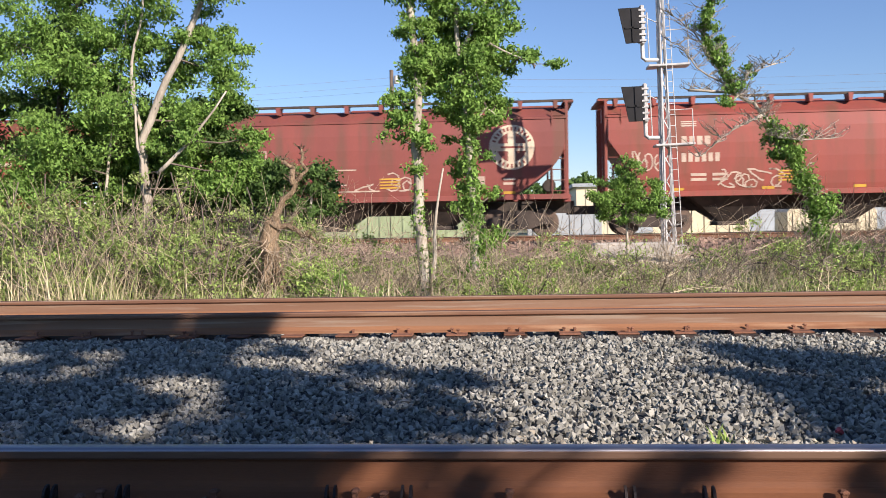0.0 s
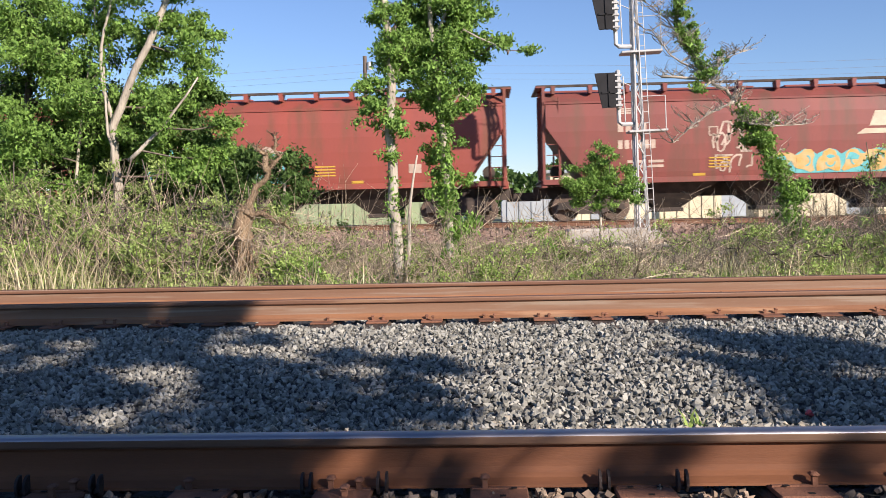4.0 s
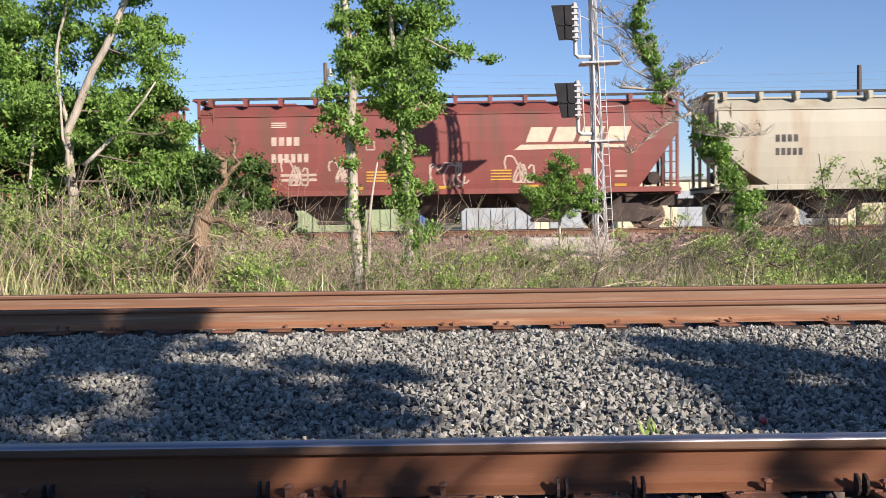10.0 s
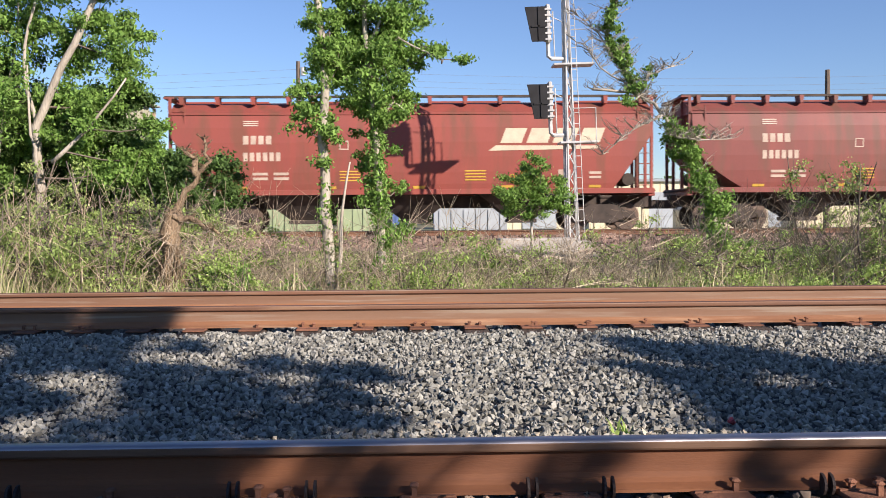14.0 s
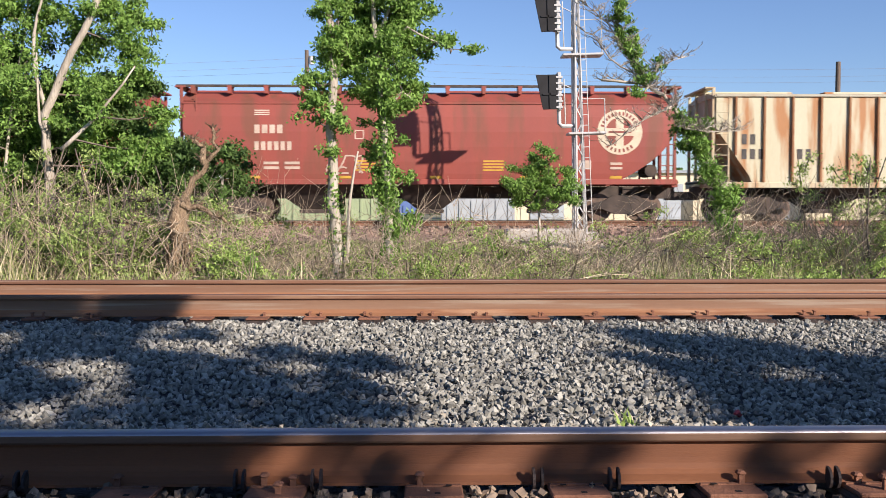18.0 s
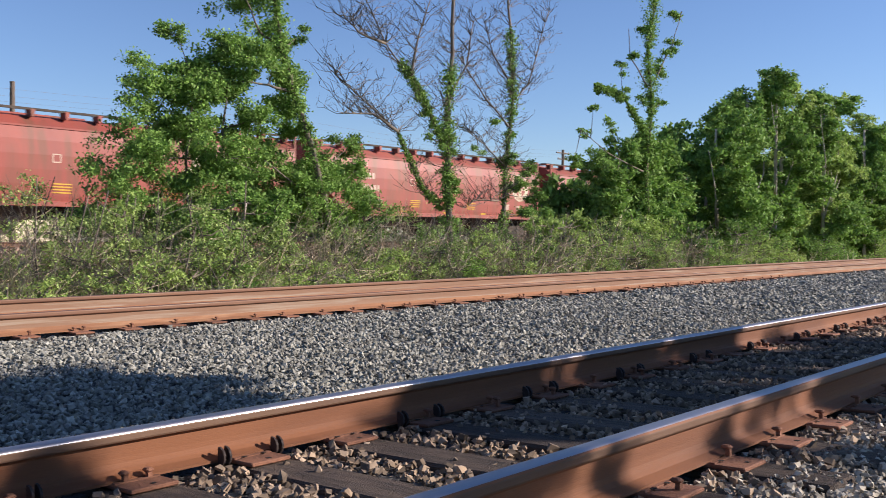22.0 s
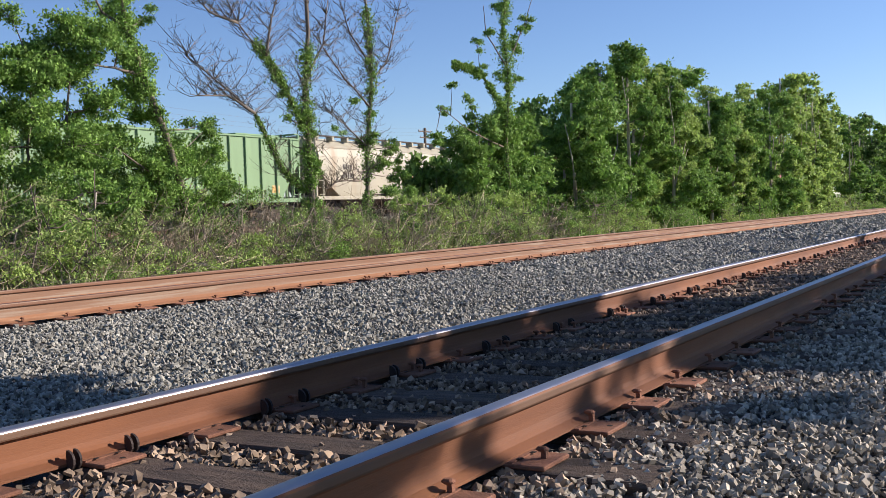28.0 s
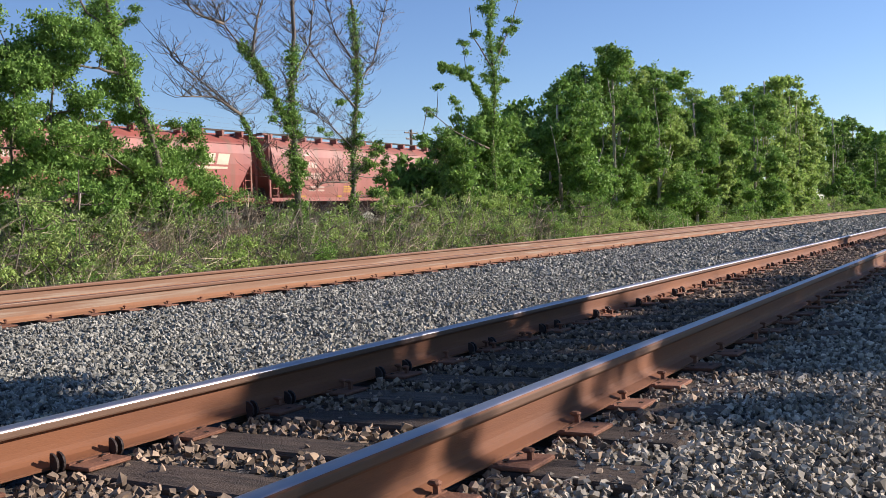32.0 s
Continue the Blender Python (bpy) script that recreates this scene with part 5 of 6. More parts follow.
make_tree('tree', 'slender half-bare tree with dark ivy at its base', 0.075, LEAVES[1],
[[(20.37, 15.6, -0.08), (20.39, 15.6, 0.69), (20.51, 15.6, 2.38), (20.83, 15.6, 4.55), (20.71, 15.6, 5.92), (20.54, 15.6, 7.41)], [(20.82, 15.6, 4.4),
          (21.56, 15.6, 4.95), (22.03, 15.6, 6.12), (22.5, 15.6, 7.16)], [(20.7, 15.6, 3.62), (19.64, 15.6, 4.28), (18.77, 15.6, 5.05), (18.15, 15.6, 5.53)],
          [(20.84, 15.6, 4.71), (19.95, 15.6, 5.51), (19.52, 15.6, 6.33)], [(20.52, 15.6, 2.53), (19.58, 15.6, 3.09), (18.68, 15.6, 3.46)], [(19.96, 15.4, 1.6),
          (19.02, 15.4, 1.58), (18.55, 15.4, 1.37)]],
[(20.94, 15.75, 3.49, 0.14), (20.62, 15.51, 4.06, 0.11), (20.58, 15.64, 2.77, 0.2), (21.71, 15.71, 2.59, 0.3), (20.98, 15.69, 1.93, 0.35), (22.02,
          15.77, 1.79, 0.3), (20.15, 15.74, 3.74, 0.14), (20.48, 15.77, 2.54, 0.18), (22.05, 15.41, 1.3, 0.3), (21.18, 15.57, 1.22, 0.35), (21.94, 15.59, 2.27,
          0.2), (19.12, 15.43, 2.9, 0.12), (20.51, 15.4, 4.8, 0.1)], 32, bare=1, bark=BARK_GREY, vine=[(0, 0.85, 0.18)])
make_tree('tree', 'tall narrow ivy-clad tree rising over the tree line', 0.07, LEAVES[1],
[[(26.32, 14.2, -0.18), (26.0, 14.2, 0.72), (25.75, 14.2, 2.83), (26.04, 14.2, 4.61), (25.77, 14.2, 6.33), (26.25, 14.2, 8.33)], [(25.88, 14.2, 3.72),
          (24.32, 14.2, 4.78), (22.76, 14.2, 4.93)], [(25.99, 14.2, 5.13), (24.72, 14.2, 6.0), (24.6, 14.2, 6.82)], [(26.08, 14.2, 5.32), (27.29, 14.2, 6.73),
          (27.95, 14.2, 7.94)], [(25.56, 14.2, 2.65), (23.57, 14.2, 3.06), (22.1, 14.2, 3.6)]],
[(26.3, 14.57, 7.07, 0.3), (27.15, 14.12, 6.88, 0.25), (26.83, 14.5, 5.89, 0.3), (24.6, 14.09, 6.05, 0.2), (24.38, 14.31, 5.55, 0.18), (24.11, 14.08,
          4.74, 0.25), (26.06, 14.41, 4.72, 0.28), (23.39, 14.51, 4.91, 0.16), (22.81, 14.26, 4.3, 0.14), (24.24, 14.57, 3.97, 0.22), (26.27, 14.5, 3.86, 0.35),
          (23.1, 14.2, 2.87, 0.35), (22.61, 14.35, 3.58, 0.16), (26.39, 14.45, 2.88, 0.45), (25.69, 14.5, 1.97, 0.45), (26.88, 14.56, 1.36, 0.45), (23.83,
          14.09, 2.49, 0.35), (28.22, 14.45, 7.84, 0.25), (21.59, 14.08, 2.79, 0.25), (27.25, 14.54, 4.94, 0.2), (25.51, 14.14, 0.55, 0.4), (26.08, 14.51, 8.35,
          0.5), (26.85, 14.18, 6.3, 0.2)], 35, bark=BARK_GREY, vine=[(0, 1, 0.25), (1, 1, 0.12)])
make_tree('bush', 'bright green leafy bush at the foot of the trees', 0.03, LEAVES[3],
          [[(24.0, 13.6, -0.09), (24.03, 13.6, 0.4), (23.89, 13.6, 0.9)]],
[(22.72, 13.82, 0.27, 0.22), (22.5, 13.55, 0.23, 0.26), (23.24, 13.89, 0.42, 0.25), (23.3, 13.76, 0.34, 0.34), (22.69, 13.28, 0.64, 0.3), (24.29,
          13.98, 0.15, 0.21), (24.27, 13.81, 1.08, 0.24), (24.48, 13.83, 0.34, 0.23), (23.95, 13.3, 0.84, 0.33), (24.69, 13.56, 0.97, 0.23), (24.86, 13.5, 1.04,
          0.33), (26.0, 13.94, 1.09, 0.29), (25.65, 13.72, 0.35, 0.34), (26.23, 13.86, 0.77, 0.24), (26.1, 13.55, 0.25, 0.34), (25.97, 13.38, 0.12, 0.22)], 38)
make_tree('bush', 'dull green leafy bush among bare twigs', 0.03, LEAVES[3],
          [[(21.33, 14.2, -0.06), (21.36, 14.2, 0.48), (21.25, 14.2, 1.1)]],
[(19.54, 13.9, 0.96, 0.2), (19.94, 14.01, 0.53, 0.24), (20.34, 14.12, 0.87, 0.27), (21.11, 14.58, 0.16, 0.34), (20.43, 13.93, 0.93, 0.27), (21.41,
          14.49, 0.93, 0.35), (21.04, 13.93, 0.64, 0.28), (21.52, 14.07, 0.54, 0.35), (22.25, 14.34, 1.13, 0.22), (22.37, 14.29, 0.99, 0.25), (22.91, 14.56,
          0.52, 0.21), (22.54, 14.13, 0.49, 0.22)], 41)
make_tree('bush', 'tall leafy bush in tangled brushwood', 0.03, LEAVES[1],
          [[(10.17, 13.6, -0.01), (10.26, 13.6, 0.65), (10.35, 13.6, 1.22)]],
[(9.58, 14.12, 0.67, 0.36), (9.3, 13.46, 0.71, 0.36), (9.53, 13.62, 0.65, 0.29), (9.83, 13.9, 0.64, 0.37), (10.15, 14.15, 0.75, 0.39), (9.76, 13.47,
          0.48, 0.38), (10.27, 13.9, 1.31, 0.23), (10.39, 14.02, 0.6, 0.23), (10.47, 13.81, 0.92, 0.29), (10.7, 14.0, 1.27, 0.24), (11.01, 14.1, 1.15, 0.35),
          (10.89, 13.8, 0.74, 0.39), (11.2, 14.04, 1.24, 0.31), (10.85, 13.44, 1.1, 0.4), (11.43, 13.98, 0.51, 0.26), (11.54, 14.02, 0.23, 0.35)], 44)



def stump_tangle():
    """Dead vines hanging round the stump."""
    g = np.random.default_rng(77)
    x, y = -3.29, 12.6
    gz = float(ground_z(x, y))
    t = thing("vine_tangle", "hanging tangle of dead vines around the stump", "dead vines", m=pose(x, y, gz))
    b = Build()
    for k in range(210):
        a = g.uniform(0, 6.283)
        r, h = g.uniform(0.1, 0.4), g.uniform(0.35, 1.4)
        p = Vector((math.cos(a) * r, math.sin(a) * r, h))
        line, d = [p.copy()], Vector((math.cos(a) * 0.7 + g.normal() * 0.5, math.sin(a) * 0.5, g.uniform(-0.9, 0.7)))
        for i in range(4):
            d = d + Vector((g.normal() * 0.45, g.normal() * 0.3, g.normal() * 0.35 - 0.15))
            p = p + d.normalized() * g.uniform(0.08, 0.16)
            p.z = max(p.z, 0.02)
            line.append(p.copy())
        b.tube(line, [0.006, 0.005, 0.004, 0.003, 0.002], 3, caps=False)
    tagged(part("vines", b, TWIG, t), kind="stuff")
    f = Build()
    for k in range(70):
        a = g.uniform(0, 6.283)
        p = Vector((math.cos(a) * 0.15, math.sin(a) * 0.15, g.uniform(-0.02, 0.9)))
        q = p + Vector((math.cos(a) * 0.02 + g.normal() * 0.02, math.sin(a) * 0.02, g.uniform(0.2, 0.4)))
        f.tube([p, q], [0.018, 0.006], 4)
    tagged(part("shaggy_bark", f, BARK_TAN, t), kind="stuff")


stump_tangle()


# the tree line along the tracks
def make_tree_line():
    g = np.random.default_rng(23)
    sky_x = [24, 27.5, 29.7, 31.6, 34.3, 38, 41, 43.5, 47.5, 53, 60.6, 69, 77, 90, 100, 130, 200]
    sky_z = [3.2, 3.8, 4.4, 5.3, 6.4, 6.8, 6.3, 5.4, 5.6, 6.6, 8.0, 8.4, 7.3, 7.8, 7.4, 8, 9]
    kinds = [("leafy green tree in the dense tree line", 1), ("dark green tree in the dense tree line", 2), ("light green willow-like tree in the tree line", 3)]
    x = 25.5
    while x < 190:
        far = x > 60
        top = float(np.interp(x, sky_x, sky_z)) * g.uniform(0.98, 1.14)
        y = 14.2 + g.uniform(-0.9, 1.6)
        k = int(g.choice(3, p=(0.52, 0.2, 0.28) if x < 40 else (0.36, 0.06, 0.58)))
        if 53 < x < 68 and g.random() < 0.75:
            k = 2
        z0 = float(ground_z(x, y))
        n = 19 if not far else 13
        cl = []
        for i in range(n):
            h = (i + 0.5) / n
            z = z0 + 0.5 + (top - z0 - 0.9) * h
            w = (1.25 - 0.75 * abs(h - 0.55) - 0.5 * max(0, h - 0.8)) * (1.3 if far else 1.0)
            cl.append((x + g.uniform(-w, w), y + g.uniform(-w, w) * 0.8 - 0.3 * (1 - h), z, g.uniform(0.45, 0.85) * (1.25 if far else 1)))
        lean = g.uniform(-0.5, 0.5)
        limbs = [[(x, y, z0 - 0.1), (x + lean * 0.4, y, z0 + top * 0.4), (x + lean, y, top - 0.6)],
                 [(x + lean * 0.3, y, z0 + top * 0.3), (x + lean + 0.9, y - 0.3, z0 + top * 0.6), (x + lean + 1.1, y - 0.2, top - 1.2)],
                 [(x + lean * 0.3, y, z0 + top * 0.35), (x + lean - 0.9, y - 0.4, z0 + top * 0.65), (x + lean - 1.0, y - 0.2, top - 1.4)]]
        make_tree("tree", kinds[k][0], 0.1, LEAVES[k + 1], limbs, cl, int(x * 10), per=560 if not far else 220, size=0.115 if not far else 0.215, three=True, group="trees of the tree line")
        if 26 < x < 90:
            h = top * g.uniform(0.66, 0.85)
            yb, xb = y + g.uniform(3.0, 4.2), x + g.uniform(-0.8, 0.8)
            zb = float(ground_z(xb, yb))
            back = [(xb + g.uniform(-1.3, 1.3), yb + g.uniform(-0.7, 0.7), zb + 0.4 + (h - zb - 0.8) * (i + 0.5) / 10, g.uniform(0.6, 0.95)) for i in range(10)]
            make_tree("tree", "shaded green tree deep in the tree line", 0.09, LEAVES[1], [[(xb, yb, zb - 0.1), (xb, yb, zb + h * 0.5), (xb + 0.2, yb, h - 0.5)]], back, int(x * 10) + 5,
                      per=210, size=0.2, group="trees of the tree line")
        x += g.uniform(1.3, 1.9) if 36 < x < 50 else g.uniform(1.9, 2.8) if not far else g.uniform(3.2, 4.6)


make_tree_line()


# shrubs, dead brushwood and grass between the tracks
def shrub(x, y, h, r, leaf, seed, label, per=200):
    g = np.random.default_rng(seed)
    z = float(ground_z(x, y))
    cl = [(x + g.uniform(-r, r), y + g.uniform(-r, r) * 0.7, z + h * g.uniform(0.15, 0.95), r * g.uniform(0.35, 0.6)) for _ in range(7)]
    limbs = [[(x + g.uniform(-0.1, 0.1), y, z - 0.05), (x + g.uniform(-r, r) * 0.5, y, z + h * 0.5), (x + g.uniform(-r, r), y, z + h)] for _ in range(2)]
    return make_tree("shrub", label, 0.02, leaf, limbs, cl, seed, per=per * 1.5, size=0.043, three=True, bark=BARK_GREY, group="shrubs beside the track")


def make_shrubs():
    g = np.random.default_rng(31)
    for k in range(190):
        x = -12 + 44 * (k + g.random()) / 190
        y = g.uniform(11.9, 13.6) if k % 2 else g.uniform(13.6, 18.5)
        h = g.uniform(0.75, 1.4) * (0.8 if k % 2 else 1.1)
        if -2.6 < x < 3.6:
            h *= 0.8 if x < 1.0 else 0.6
        if x < -3.2 or x > 7:
            h *= 1.45 if k % 2 else 1.6
        leaf = LEAVES[int(g.choice([1, 3, 3, 3, 3]))] if x > -3 else LEAVES[3]
        shrub(x, y, h, g.uniform(0.3, 0.65), leaf, 900 + k, "low green shrub growing in dry brushwood", per=300)
    for k in range(92):
        x = -9.8 + 6.7 * (k + g.random()) / 72 if k < 72 else g.uniform(6.5, 9.5)
        shrub(x, g.uniform(12.0, 14.2), g.uniform(1.0, 2.35), g.uniform(0.25, 0.5), LEAVES[4], 1500 + k, "tall olive-green shrub tangled with dry twigs", per=260)
    for k in range(34):
        shrub(g.uniform(10, 25), g.uniform(12.2, 14.6), g.uniform(1.0, 1.9), g.uniform(0.35, 0.6), LEAVES[4 if k % 3 else 2], 1600 + k, "dull green shrub tangled with dry twigs", per=240)
    for k in range(60):
        x = 24 + 130 * (k / 60) ** 1.2 + g.uniform(-1, 1)
        shrub(x, g.uniform(12.0, 13.4), g.uniform(0.8, 1.9), g.uniform(0.6, 1.0), LEAVES[int(g.choice([1, 3]))], 1200 + k, "bright green shrub at the foot of the trees", per=240)


make_shrubs()


def make_brush():
    """Bare twigs in tangled sheaves."""
    g = np.random.default_rng(41)
    b = Build()
    for k in range(2300):
        x = g.uniform(-11, 29)
        y = g.uniform(11.8, 17) if g.random() < 0.75 else g.uniform(17, 25)
        h = g.uniform(0.7, 1.5)
        if x > 5.5:
            h *= 1.15
        if x < -3:
            h *= 1.3
        if -3.5 < x < 4.5 and y > 16:
            h *= 0.6
        if (-3.6 < x < 5 and y > 16.5) or (abs(x + 2.95) < 0.45 and y < 13.2):
            continue
        z = float(ground_z(x, y))
        for _ in range(2):
            p = Vector((x + g.uniform(-0.15, 0.15), y + g.uniform(-0.15, 0.15), z - 0.03))
            d = Vector((g.normal() * 0.55, g.normal() * 0.4, 1)).normalized()
            line = [p.copy()]
            for i in range(4):
                d = (d + Vector((g.normal() * 0.3, g.normal() * 0.25, g.normal() * 0.18))).normalized()
                p = p + d * h / 3.6
                line.append(p.copy())
                if i:
                    for _ in range(2):
                        e = (d + Vector((g.normal() * 0.8, g.normal() * 0.7, g.normal() * 0.4))).normalized()
                        b.tube([p, p + e * h * 0.2, p + e * h * 0.34 + Vector((0, 0, g.uniform(-0.04, 0.05)))], [0.004, 0.003, 0.002], 3, caps=False)
            b.tube(line, [0.008, 0.007, 0.0055, 0.004, 0.0025], 3, caps=False)
    ob = new("brushwood", b.mesh("brushwood", TWIG))
    tagged(ob, "tangle of bare grey-brown twigs beside the track", "brushwood", kind="stuff")


make_brush()


def make_grass():
    for name, label, mat, n, seed in (("grass", "tall green grass along the track", GRASS, 26000, 51), ("dry_grass", "dry straw-coloured grass among the brush", STRAW, 34000, 52)):
        g = np.random.default_rng(seed)
        x = np.where(g.random(n) < 0.72, g.uniform(-12, 14, n), g.uniform(14, 75, n))
        y = 11.3 + g.gamma(1.6, 2.0, n)
        y = np.where(y > 26, g.uniform(11.5, 24, n), y)
        patch = np.sin(x * 1.3 + 2 * seed) + np.sin(x * 0.47 + y * 0.9) + 0.6 * np.sin(y * 1.7 + x * 2.1)
        h = g.uniform(0.2, 0.62, n) * (1 + 0.3 * patch) * np.where(x > 14, 1.0, 1.0)
        h = np.where((x > 5.5) & (x < 24), h * 0.75, np.where(x < -3, h * 1.15, h))
        keep = (patch > -1.1) & ~((x > -4) & (x < 5.5) & (y > 18)) & ((x < 6) | (g.random(n) < 0.6))
        x, y, h = x[keep], y[keep], np.maximum(h[keep], 0.12)
        n = len(x)
        z = ground_z(x, y)
        a = g.uniform(0, 6.283, n)
        w = g.uniform(0.004, 0.009, n) * np.where(x > 14, 1.8, 1.0)
        bend = g.normal(size=(n, 2)) * (0.28 * h)[:, None]
        base = np.stack([x, y, z - 0.02], 1)
        side = np.stack([np.cos(a) * w, np.sin(a) * w, np.zeros(n)], 1)
        mid = base + np.stack([bend[:, 0] * 0.35, bend[:, 1] * 0.35, h * 0.6], 1)
        tip = base + np.stack([bend[:, 0], bend[:, 1], h], 1)
        v = np.stack([base - side, base + side, mid + side * 0.7, mid - side * 0.7, tip + side * 0.1, tip - side * 0.1], 1).reshape(-1, 3)
        k = 6 * np.arange(n)[:, None]
        f = np.concatenate([k + np.array([[0, 1, 2, 3]]), k + np.array([[3, 2, 4, 5]])], 0)
        ob = new(name, raw_mesh(name, v, f, mat))
        tagged(ob, label, "grass", kind="stuff")


make_grass()

# ---------------------------------------------------------------- signal mast
GALV = surface("galvanised_steel", (0.52, 0.52, 0.5), (0.4, 0.4, 0.39), 0.6, 0.15, scale=5, fine=50, bump=0.1)
SIGNAL_BLACK = surface("black_signal_paint", (0.014, 0.014, 0.015), (0.022, 0.022, 0.024), 0.75, scale=3, fine=40, bump=0.05)
CONCRETE = surface("pale_concrete", (0.5, 0.46, 0.4), (0.4, 0.37, 0.32), 0.9, scale=2, fine=25, bump=0.5)


def make_signal():
    t = thing("signal_mast", "galvanised lattice signal mast with two black signal heads", "railway signal", m=pose(4.55, 27.0, -0.12, 0, -1.6, 0))
    part("footing", Build().box(-0.5, -0.45, -0.2, 0.5, 0.45, 0.12, bev=0.04), CONCRETE, t)
    H, w0, w1 = 8.2, 0.17, 0.055
    legs = []
    for sx, sy in ((-1, -1), (1, -1), (1, 1), (-1, 1)):
        a, c = Vector((sx * w0, sy * w0, 0.1)), Vector((sx * w1, sy * w1, H))
        legs.append((a, c))
        part("leg", Build().tube([a, c], 0.03, 6), GALV, t)
    n = 15
    for k in range(n):
        p0, p1 = k / n, (k + 1) / n
        for j in range(4):
            a, c = legs[j], legs[(j + 1) % 4]
            q0, q1 = (a[0].lerp(a[1], p0), c[0].lerp(c[1], p1)) if k % 2 else (c[0].lerp(c[1], p0), a[0].lerp(a[1], p1))
            part("lacing", Build().tube([q0, q1], 0.02, 4), GALV, t)
    for z in (5.85, 3.65):
        head = part("signal_head", Build().prism([(-1.22, z + 1.0), (-0.62, z + 1.0), (-0.62, z + 0.02), (-1.04, z + 0.02)][::-1], -0.42, -0.34), SIGNAL_BLACK, t, "black signal backboard seen from behind", m=None)
        part("back_rib", Build().box(-1.05, -0.45, z + 0.42, -0.62, -0.42, z + 0.47).box(-0.86, -0.45, z + 0.05, -0.82, -0.42, z + 0.98), SIGNAL_BLACK, head)
        part("lamp_case", Build().box(-0.62, -0.4, z - 0.02, -0.5, -0.1, z + 1.08, bev=0.03), GALV, head)
        for k in range(6):
            part("case_fin", Build().box(-0.66, -0.43, z + 0.05 + 0.17 * k, -0.47, -0.08, z + 0.1 + 0.17 * k), GALV, head)
        part("bracket_pipe", Build().tube([(-0.56, -0.2, z), (-0.56, -0.2, z - 0.38), (-0.48, -0.2, z - 0.45), (-0.05, -0.1, z - 0.45)], 0.06, 8), GALV, t)
        part("stay", Build().tube([(-0.4, -0.2, z + 0.9), (-0.38, -0.2, z - 0.4)], 0.018, 5).tube([(-0.45, -0.2, z + 0.75), (-0.1, -0.1, z + 0.6)], 0.014, 4), GALV, t)
    for z, x0, x1 in ((5.2, -0.42, 0.75), (2.95, -0.3, 0.8)):
        part("platform", Build().box(x0, -0.3, z, x1, 0.3, z + 0.06, bev=0.01), GALV, t)
        part("railing", Build().tube([(x1 - 0.05, -0.28, z), (x1 - 0.05, -0.28, z + 1.0), (0.1, -0.28, z + 1.0)], 0.018, 5), GALV, t)
    lad = Build()
    for k in range(24):
        lad.box(0.1, -0.3, 0.4 + 0.31 * k, 0.33 - 0.006 * k, -0.285, 0.42 + 0.31 * k)
    part("ladder", lad.tube([(0.33, -0.29, 0), (0.18, -0.29, 7.8)], 0.012, 4).tube([(0.1, -0.29, 0), (0.06, -0.29, 7.8)], 0.012, 4), GALV, t)
    part("conduit", Build().tube([(-0.12, -0.3, 0.1), (-0.03, -0.14, 7.4)], 0.035, 8), GALV, t)
    pad = thing("concrete_pad", "low pale concrete pad beside the signal mast", "pad", m=pose(3.4, 26.2, -0.1))
    part("slab", Build().box(-1.1, -0.5, -0.2, 1.1, 0.5, 0.22, bev=0.04), CONCRETE, pad)


make_signal()

# ---------------------------------------------------------------- poles, wires, yard behind the train
POLE = surface("weathered_pole", (0.17, 0.13, 0.1), (0.1, 0.08, 0.065), 0.9, scale=4, fine=40, bump=0.5, stretch=(4, 4, 0.4))


def make_pole(x, y, top, r, label, arms=(), cap=True):
    z = float(ground_z(x, y))
    t = thing("utility_pole", label, "pole", m=pose(x, y, z))
    part("post", Build().tube([(0, 0, -0.3), (0, 0, (top - z) * 0.5), (0, 0, top - z)], [r, r * 0.9, r * 0.75], 10), POLE, t, smooth=False)
    for dz, w in arms:
        part("crossarm", Build().box(-w, -0.06, top - z - dz - 0.06, w, 0.06, top - z - dz + 0.06, bev=0.01), POLE, t)
        for s in (-1, -0.4, 0.4, 1):
            part("insulator", Build().tube([(s * w * 0.9, 0, top - z - dz + 0.06), (s * w * 0.9, 0, top - z - dz + 0.22)], [0.05, 0.035], 6), GALV, t)
    if cap:
        part("transformer", Build().tube([(0.32, -0.1, top - z - 0.9), (0.32, -0.1, top - z - 0.4)], 0.16, 10), GALV, t)
    return t


make_pole(-7.47, 60, 10.7, 0.17, "weathered wooden utility pole with a small transformer")
make_pole(20.1, 45, 7.75, 0.15, "dark wooden pole standing behind the train", cap=False)
make_pole(23.0, 62, 8.4, 0.08, "thin distant utility pole", arms=((0.3, 0.5),), cap=False)
make_pole(89.2, 60, 10.3, 0.2, "distant utility pole with two crossarms", arms=((0.4, 1.3), (1.1, 1.0)), cap=False)


def make_wires():
    t = thing("power_line", "thin sagging overhead power lines in the distance", "power line")
    for k, (z, y) in enumerate(((10.2, 60), (9.8, 60.5), (9.5, 61))):
        pts = []
        for s, (xa, xb) in enumerate(((-60, -7.47), (-7.47, 45), (45, 89.2), (89.2, 140))):
            for i in range(12):
                q = i / 12
                pts.append((xa + (xb - xa) * q, y, z - 1.1 * 4 * q * (1 - q) * 0.6))
        part("wire", Build().tube(pts, 0.006, 3), POLE, t)


make_wires()

